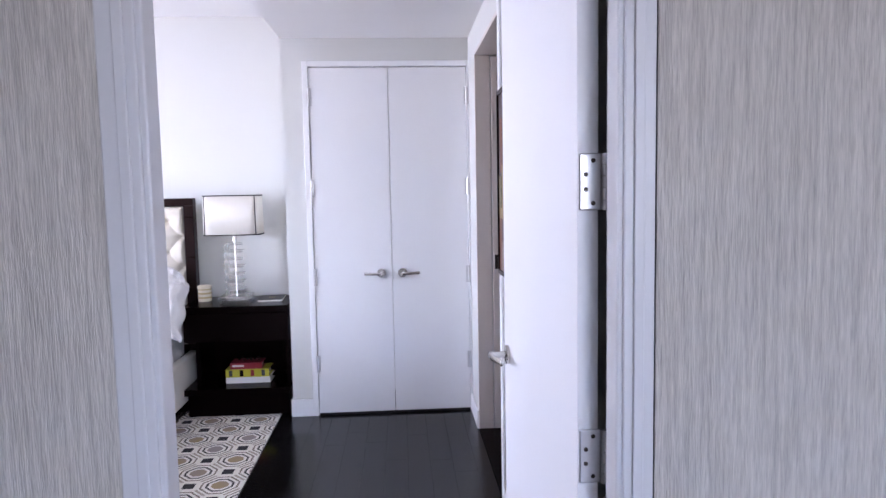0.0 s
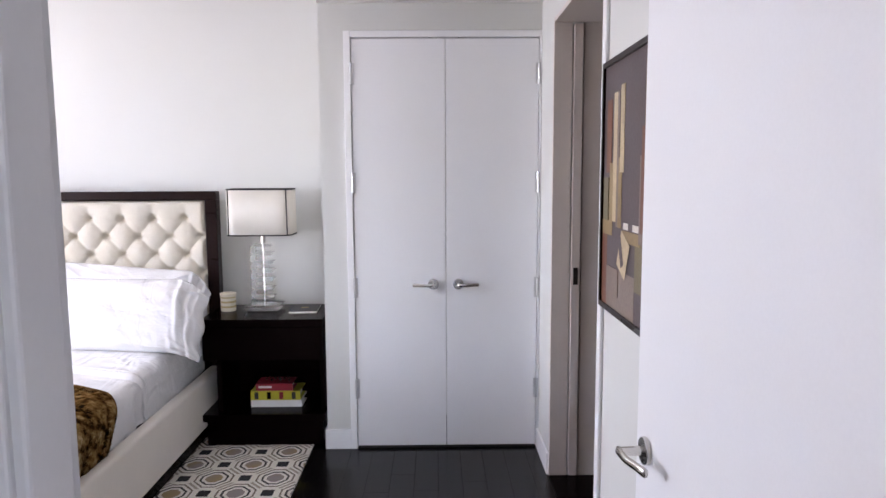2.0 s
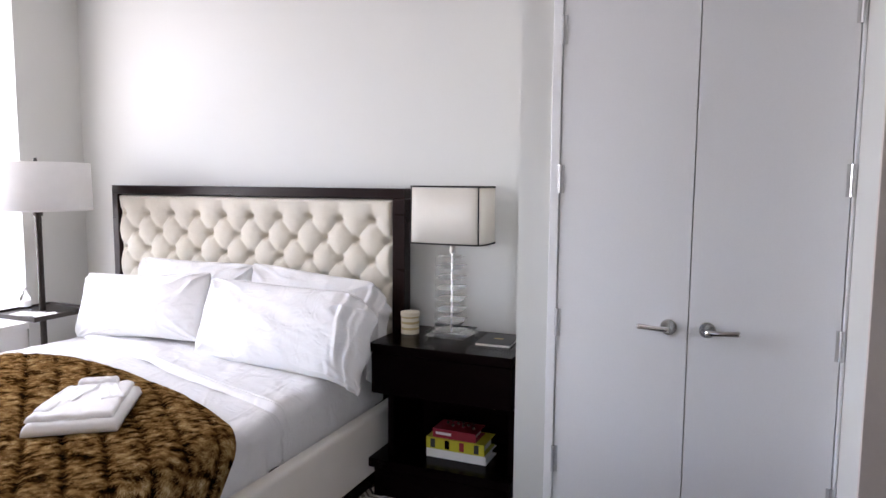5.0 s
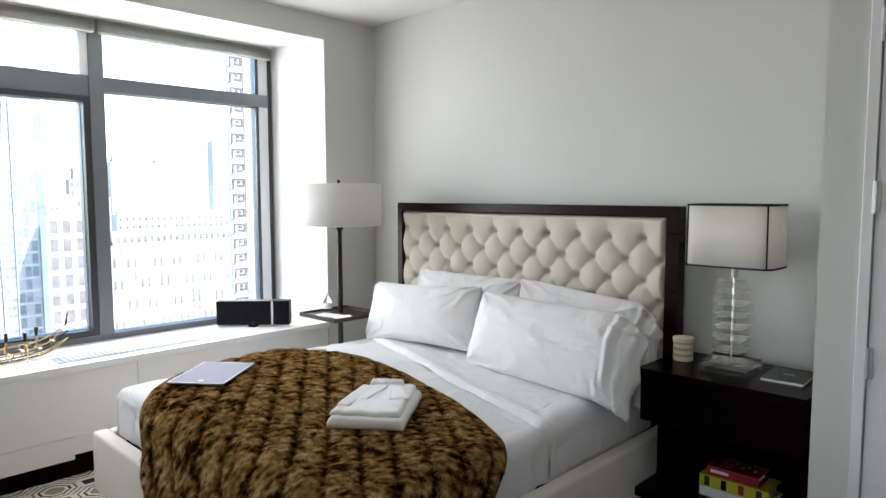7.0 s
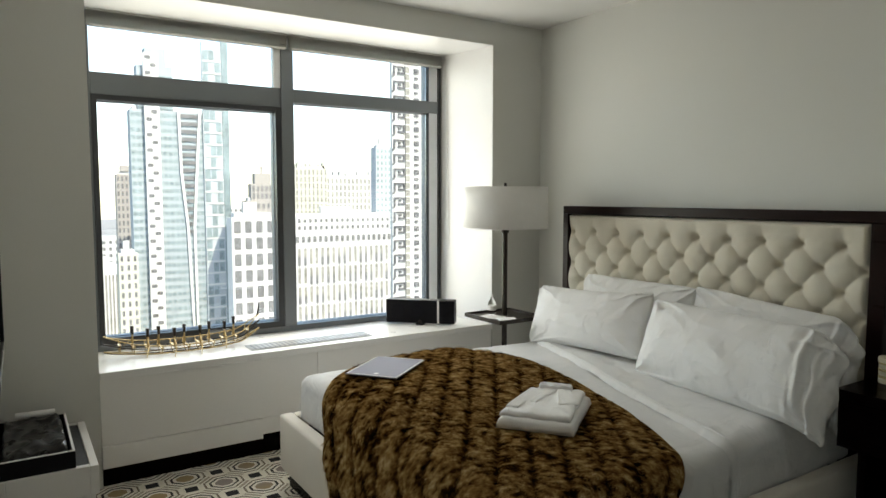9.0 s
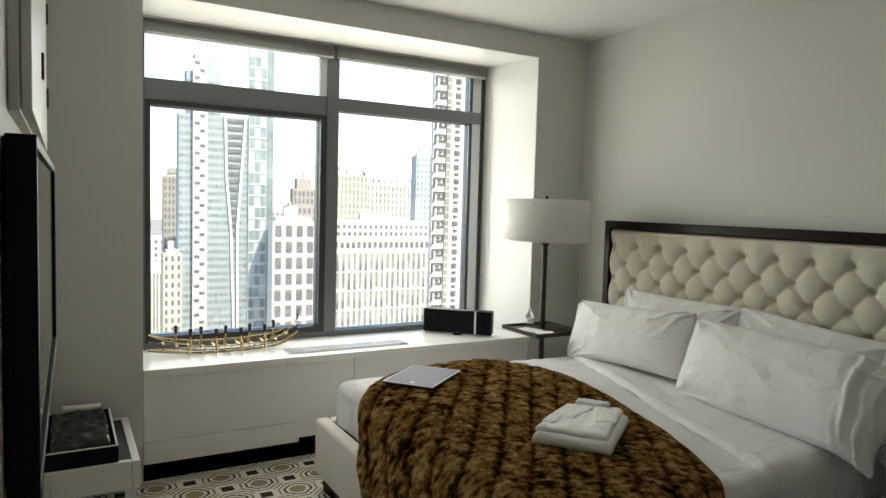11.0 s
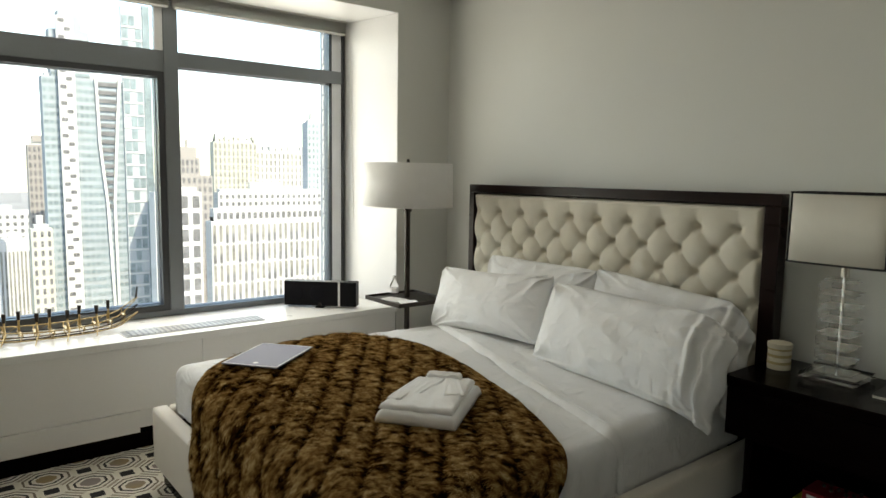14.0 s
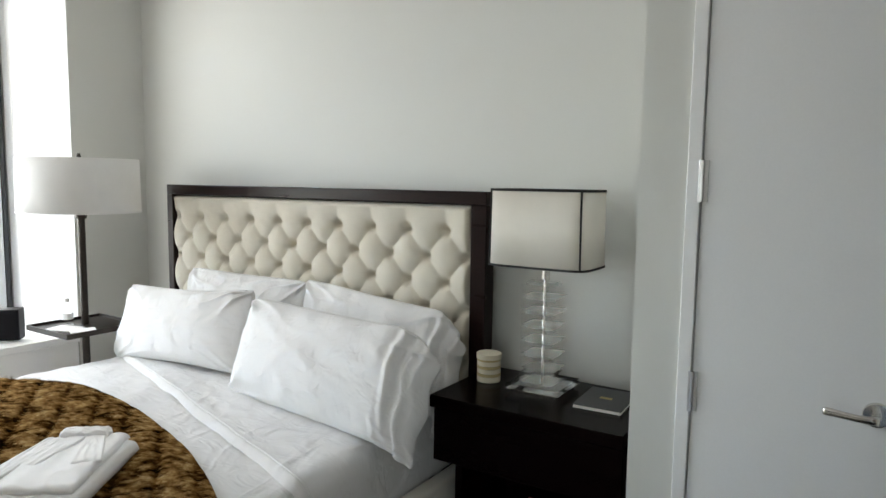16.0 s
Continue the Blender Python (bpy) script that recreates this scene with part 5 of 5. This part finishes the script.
for x in (-3.298, -2.50):
    dd = part("door", boxes((x, x + 0.79, 1.264, 1.284, 1.765, ZC - 0.03), bevel=0.002), LACQUER, wc)
    for zz in (1.98, 2.32, 2.66):
        part("hinge", boxes((x + 0.004, x + 0.030, 1.2842, 1.292, zz - 0.04, zz + 0.04), bevel=0.002), BRONZE, dd, "dark cabinet hinge")

be = thing("luggage_bench", (-3.64, 1.43, 0), "low white bench with an inset dark grey leather top", "bench")
part("frame", boxes((XW + 0.002, -3.29, 1.255, 1.285, 0.27, 0.40), (XW + 0.002, -3.29, 1.60, 1.635, 0.27, 0.40), (-3.325, -3.29, 1.285, 1.60, 0.27, 0.40), (XW + 0.002, XW + 0.03, 1.285, 1.60, 0.27, 0.40), bevel=0.004), LACQUER, be)
part("top_inset", boxes((XW + 0.03, -3.325, 1.285, 1.60, 0.36, 0.394), bevel=0.003), GREYTOP, be, "dark grey leather inset")
for x in (XW + 0.04, -3.36):
    for y in (1.27, 1.575):
        part("leg", boxes((x, x + 0.045, y, y + 0.045, 0.0 if y < 1.36 else 0.0125, 0.27), bevel=0.004), LACQUER, be)
tb = thing("amenity_tray", (-3.6, 1.4, 0.395), "black lacquer tray box with pale rim and dark folded things", "tray")
part("base", boxes((-3.90, -3.31, 1.262, 1.535, 0.3945, 0.405), bevel=0.002), BLACK, tb)
part("rim", boxes((-3.90, -3.31, 1.255, 1.262, 0.3945, 0.50), (-3.90, -3.31, 1.535, 1.547, 0.3945, 0.475), (-3.907, -3.90, 1.255, 1.547, 0.3945, 0.475), (-3.31, -3.303, 1.255, 1.547, 0.3945, 0.475), bevel=0.001), BLACK, tb)
part("rim_edge", boxes((-3.90, -3.31, 1.537, 1.546, 0.4752, 0.479), (-3.3105, -3.3035, 1.256, 1.546, 0.4752, 0.479)), LACQUER, tb, "pale rim edge")
tagged(part("folded_cloth", soft_slab(-3.62, 1.40, 0.4055, 0.54, 0.25, 0.085, 0, 4, 0.0, 0.016), LEATHER, smooth=True), "black cloth folded in the tray", "cloth")
tagged(part("rolled_brochure", cyl(0.017, 0.017, (-3.885, 1.33, 0.503), (-3.87, 1.50, 0.503), 14, 0.003), WHITEC, smooth=True), "small white roll lying on the black cloth", "brochure")

# ---- the city beyond the window ----
random.seed(11)
# facade and far window colours are paled, painting haze and glare into them
FACADE = {k: mat("facade_" + k, c, 0.8, var=0.10, scale=0.2, fine=3, bump=0, spec=0.2) for k, c in dict(glass=(0.25, 0.28, 0.295), pale=(0.40, 0.40, 0.39), brown=(0.25, 0.235, 0.22), ochre=(0.36, 0.355, 0.305), blue=(0.31, 0.335, 0.35), white=(0.42, 0.42, 0.41)).items()}
WINDARK = mat("far_window", (0.12, 0.12, 0.122), 0.4, var=0.5, scale=0.5, fine=2, bump=0, spec=0.2)
WINBLUE = mat("far_glass", (0.155, 0.195, 0.205), 0.3, var=0.45, scale=0.12, fine=0.8, bump=0, spec=0.3)
WINMID = mat("far_blinds", (0.185, 0.18, 0.16), 0.5, var=0.5, scale=0.15, fine=1.0, bump=0, spec=0.2)
WINBLACK = mat("near_window", (0.085, 0.085, 0.09), 0.4, var=0.4, scale=0.8, fine=4, bump=0, spec=0.2)


def building(name, D, ya, yb, top, wall, wmat, sx, sz, fx, fz, label, depth=5, inset=0.25, bottom=-120, blind=0.0):
    b = thing(name, (-D, (ya + yb) / 2, bottom), label, "building", "city towers")
    part("wall", boxes((-D - depth, -D, ya, yb, bottom, top)), FACADE[wall], b)
    part("roof", boxes((-D - depth + 1, -D - 1, ya + 1, yb - 1, top, top + 1.2), (-D - depth * 0.6, -D - depth * 0.3, ya + (yb - ya) * 0.3, ya + (yb - ya) * 0.6, top + 1.2, top + 4)), FACADE["pale"], b)
    vs, fs, bs = [], [], []
    # windows stand in from the face, each one its own quad with a reveal
    ny, nz = int((yb - ya) / sx), int((top - max(bottom, -75)) / sz)
    for i in range(ny):
        for k in range(nz):
            c0 = ya + (i + 0.5) * (yb - ya) / ny
            h0 = top - (k + 0.6) * sz
            w, h = fx * sx / 2, fz * sz / 2
            x = -D + 0.06
            o = len(vs)
            vs += [(x, c0 - w, h0 - h), (x, c0 + w, h0 - h), (x, c0 + w, h0 + h), (x, c0 - w, h0 + h), (x - inset, c0 - w, h0 - h), (x - inset, c0 + w, h0 - h), (x - inset, c0 + w, h0 + h), (x - inset, c0 - w, h0 + h)]
            fs += [(o, o + 1, o + 2, o + 3), (o, o + 4, o + 5, o + 1), (o + 1, o + 5, o + 6, o + 2), (o + 2, o + 6, o + 7, o + 3), (o + 3, o + 7, o + 4, o)]
            if blind:
                w, h, x, o = w * blind, h * blind, x + 0.02, len(bs)
                bs += [(x, c0 - w, h0 - h), (x, c0 + w, h0 - h), (x, c0 + w, h0 + h), (x, c0 - w, h0 + h)]
    if bs:
        bme = bpy.data.meshes.new("blinds")
        bme.from_pydata(bs, [], [(k, k + 1, k + 2, k + 3) for k in range(0, len(bs), 4)])
        bme.materials.append(FACADE["pale"])
        bo = new("blinds", bme)
        bo.parent, bo.matrix_parent_inverse = b, Matrix.Translation(-ROOTS[b.name])
        tagged(bo, "pale blinds behind the windows", kind="stuff")
    me = bpy.data.meshes.new("windows")
    me.from_pydata(vs, [], fs)
    me.materials.append(wmat)
    w = new("windows", me)
    w.parent, w.matrix_parent_inverse = b, Matrix.Translation(-ROOTS[b.name])
    tagged(w, "rows of windows", kind="stuff")
    return b


def stuff(name, bm, material, parent, label):
    return part(name, bm, material, parent, label, kind="stuff")


def courses(x, ya, yb, z0, z1, step, tall, deep=0.3):
    """Level bands across a facade, one a storey."""
    return boxes(*[(x, x + deep, ya, yb, z0 + k * step, z0 + k * step + tall) for k in range(int((z1 - z0) / step))])


# the glass tower: two wings either side of a pale rib, a narrowing folded facet, a paler bay and a dark corner
a = building("glass_tower", 250, 36.6, 60.4, 31, "glass", WINBLUE, 1.6, 2.6, 0.88, 0.5, "tall blue-green glass tower with pale ribs and a stepped crown", depth=6)
rib = part("rib", boxes((-250, -248.6, 41.1, 45.9, -120, 50)), FACADE["white"], a, "pale vertical rib")
stuff("rib_windows", boxes(*[(-248.7, -248.5, 41.6 + 1.7 * (k % 2), 43.4 + 1.7 * (k % 2), 48 - k * 2.6, 49.2 - k * 2.6) for k in range(46)]), WINDARK, rib, "dark slots between the balconies")
part("crown", boxes((-256, -250.1, 39.2, 50.7, 31, 46)), FACADE["glass"], a, "setback glass crown")
part("crown", boxes((-256, -250.3, 42.0, 48.6, 46, 52)), FACADE["glass"], a, "topmost setback")
part("mast", boxes((-252, -251.4, 43.6, 44.1, 50, 57)), FACADE["white"], a, "thin mast")
stuff("crown_lines", courses(-250.1, 39.4, 50.5, 31.5, 45.5, 2.6, 0.9, 0.2), WINBLUE, a, "storey lines of the crown")
bm = bmesh.new()
for y0, z0, y1, z1 in ((52.2, 32, 52.7, 10), (52.7, 10, 54.4, -9.5), (54.4, -9.5, 56.0, -60), (59.4, 32, 58.0, 12), (58.0, 12, 56.6, -9.5), (56.6, -9.5, 57.0, -60)):
    q = [bm.verts.new((x, y + w, z)) for x in (-249.4, -249.9) for y, z, w in ((y0, z0, -0.45), (y0, z0, 0.45), (y1, z1, 0.45), (y1, z1, -0.45))]
    for f in ((0, 1, 2, 3), (7, 6, 5, 4), (0, 4, 5, 1), (1, 5, 6, 2), (2, 6, 7, 3), (3, 7, 4, 0)):
        bm.faces.new([q[i] for i in f])
bmesh.ops.recalc_face_normals(bm, faces=bm.faces[:])
part("facet_edge", bm, FACADE["white"], a, "pale crooked facet edges")
stuff("facet_lines", boxes(*[(-249.95, -249.6, 52.9 + max(0.0, 10 - z) * 0.08, 58.6 - max(0.0, 30 - z) * 0.05, z, z + 1.3) for z in [29 - 2.7 * k for k in range(16)]]), WINDARK, a, "dark storey bands of the facet")
part("bay", boxes((-250.6, -249.4, 60.4, 67.2, -120, 56)), FACADE["blue"], a, "pale blue glass bay")
stuff("floor_lines", courses(-249.4, 60.6, 67.0, -60, 54, 4.2, 0.5, 0.2), FACADE["white"], a, "pale floor lines")
stuff("bay_glass", boxes(*[(-249.4, -249.25, 60.8 + 2.1 * (k % 3), 62.5 + 2.1 * (k % 3), 50 - 4.2 * (k // 3), 53.2 - 4.2 * (k // 3)) for k in range(75) if (k * 7) % 5 < 3]), WINBLUE, a, "bluer panes of the bay")
part("corner_strip", boxes((-250.6, -249.2, 67.2, 69.5, -120, 57)), WINBLUE, a, "grey-blue corner strip")

a = building("brown_tower", 300, 37.8, 45.5, 10.5, "brown", WINDARK, 1.5, 3.0, 0.5, 0.62, "narrow brown brick tower with small windows")
part("parapet", boxes((-304, -300.5, 39.6, 43.6, 11.7, 14)), FACADE["brown"], a, "stepped brick top")
building("ochre_block", 240, 30.4, 36.3, -17, "ochre", WINDARK, 1.6, 3.0, 0.5, 0.6, "low ochre brick block far below")
building("pale_slab", 330, 29.5, 41.0, -29, "white", WINMID, 1.4, 30.0, 0.5, 0.92, "pale slab with tall dark bays")
building("grid_block", 180, 50.6, 62.5, -4, "white", WINDARK, 2.6, 4.4, 0.70, 0.72, "pale office block with a grid of dark windows")
a = building("brown_block", 232, 69.9, 84, 0, "brown", WINDARK, 1.6, 3.0, 0.55, 0.6, "brown block with a stepped top")
stuff("setback", boxes((-236, -232.4, 71.9, 80, 0, 6), (-236, -232.8, 73.4, 79, 6, 9.6), (-234, -233.2, 75.6, 76.4, 9.6, 12)), FACADE["brown"], a, "stepped brick setbacks")
stuff("setback_windows", boxes(*[(-232.42, -232.3, 72.4 + 1.5 * (k % 5), 73.2 + 1.5 * (k % 5), 0.8 + 2.6 * (k // 5), 2.6 + 2.6 * (k // 5)) for k in range(10)]), WINDARK, a, "small dark windows")
a = building("ochre_tower", 320, 116, 137.6, 15.6, "ochre", WINMID, 2.1, 3.4, 0.42, 0.74, "broad ochre brick building with a ragged roofline")
random.seed(23)
stuff("roof_huts", boxes(*[(-323, -320.2 - 0.1 * k, 117 + 2.3 * k, 117 + 2.3 * k + random.uniform(0.8, 1.9), 15.6, 16.4 + random.uniform(0.4, 3.0)) for k in range(9)]), FACADE["ochre"], a, "uneven roof huts")
a = building("pale_wing", 322, 137.7, 170, 11.5, "pale", WINMID, 2.3, 3.4, 0.45, 0.78, "pale wing with close upright windows")
stuff("roof_huts", boxes(*[(-325, -322.2 - 0.1 * k, 138.5 + 3.4 * k, 138.5 + 3.4 * k + random.uniform(1.0, 2.6), 11.5, 12.2 + random.uniform(0.3, 3.4)) for k in range(9)]), FACADE["pale"], a, "uneven roof huts")
a = building("white_block", 200, 72, 118, -13.5, "white", WINMID, 1.9, 6.1, 0.52, 0.84, "long white office block with close tall windows")
stuff("roof_storey", boxes((-204, -200.6, 73, 117, -13.4, -9.6)), FACADE["white"], a, "set-back roof storey")
stuff("roof_windows", boxes(*[(-200.58, -200.45, 74 + 1.9 * k, 75.1 + 1.9 * k, -12.9, -10.9) for k in range(22)]), WINDARK, a, "row of dark roof windows")
stuff("window_bars", boxes(*[(-199.92, -199.86, 72.5 + 1.917 * k, 73.4 + 1.917 * k, -20.2 - 6.1 * j, -17.4 - 6.1 * j) for k in range(24) for j in range(5) if (k * 5 + j * 3) % 7 < 4]), WINDARK, a, "darker lower sashes")
a = building("terrace_block", 260, 96, 141, -6.6, "white", WINDARK, 2.3, 2.9, 0.5, 0.55, "white terraced block with a row of dark openings")
building("blue_tower", 262, 135.5, 143, 22.8, "blue", WINBLUE, 1.6, 2.6, 0.6, 0.6, "slim blue glass tower far off")
# the near tower: hooked dark frames round square windows, a grey strip, and a narrow second column
a = thing("near_tower", (-62, 37, -120), "pale tower with hooked dark window frames", "building", "city towers")
part("wall", boxes((-62.4, -62, 34.95, 39.6, -120, 44)), FACADE["pale"], a)
part("side_strip", boxes((-62, -61.9, 36.5, 37.02, -120, 44)), WINMID, a, "grey strip of louvres")
hook, small = [], []
for k in range(48):
    z = 42 - 1.5 * k
    hook += [(-62, -61.88, 35.12, 35.30, z - 1.02, z), (-62, -61.88, 35.30, 36.42, z - 0.16, z), (-62, -61.88, 36.26, 36.42, z - 0.82, z - 0.16), (-62, -61.88, 35.62, 36.26, z - 0.82, z - 0.62),
             (-62, -61.88, 35.68, 35.98, z - 0.50, z - 0.26), (-62, -61.88, 34.97, 35.12, z - 1.18, z - 1.02)]
    small += [(-62, -61.9, 37.56, 38.16, z - 0.62, z - 0.10), (-62, -61.9, 37.62, 38.10, z - 1.22, z - 0.96)]
stuff("window_frames", boxes(*hook), WINBLACK, a, "dark hooked window frames")
stuff("side_windows", boxes(*small), WINBLACK, a, "small dark windows")
stuff("louvre_lines", boxes(*[(-61.9, -61.86, 36.52, 37.0, 42 - 0.75 * k, 42.12 - 0.75 * k) for k in range(96)]), FACADE["white"], a, "pale louvre lines")
building("far_block", 420, 20, 60, -22, "pale", WINDARK, 3.2, 3.8, 0.5, 0.5, "distant pale block, haze painted into its colour")
building("far_block", 480, 90, 240, -6, "pale", WINDARK, 3.4, 3.8, 0.5, 0.5, "distant pale block, haze painted into its colour")
building("far_block", 430, -30, 22, -34, "pale", WINDARK, 3.4, 3.8, 0.5, 0.5, "distant pale block, haze painted into its colour")
structure("ground", boxes((-4000, 4000, -4000, 4000, -124, -120)), mat("city_ground", (0.16, 0.16, 0.155), 0.9, var=0.3, scale=0.02, fine=0.3, bump=0), "hazy grey city ground far below", "ground")

# ---- floor planks ----
random.seed(3)
PW_ = 0.127
meshes = {}
for ln in (0.9, 1.3, 1.7):
    bm = boxes((-PW_ / 2 + 0.0003, PW_ / 2 - 0.0003, 0, ln - 0.0006, -0.0055, 0.0), bevel=0.0006, seg=1)
    meshes[ln] = bpy.data.meshes.new("plank")
    bm.to_mesh(meshes[ln])
    bm.free()
    meshes[ln].materials.append(FLOOR)
for i in range(12):
    x, y = -0.98 + PW_ * (i + 0.5), 0.2 - random.random() * 1.0
    while y < YC:
        ln = random.choice((0.9, 1.3, 1.7))
        pl = new("plank", meshes[ln])
        pl.location = (x, y, 0)
        pl.parent = floor
        y += ln
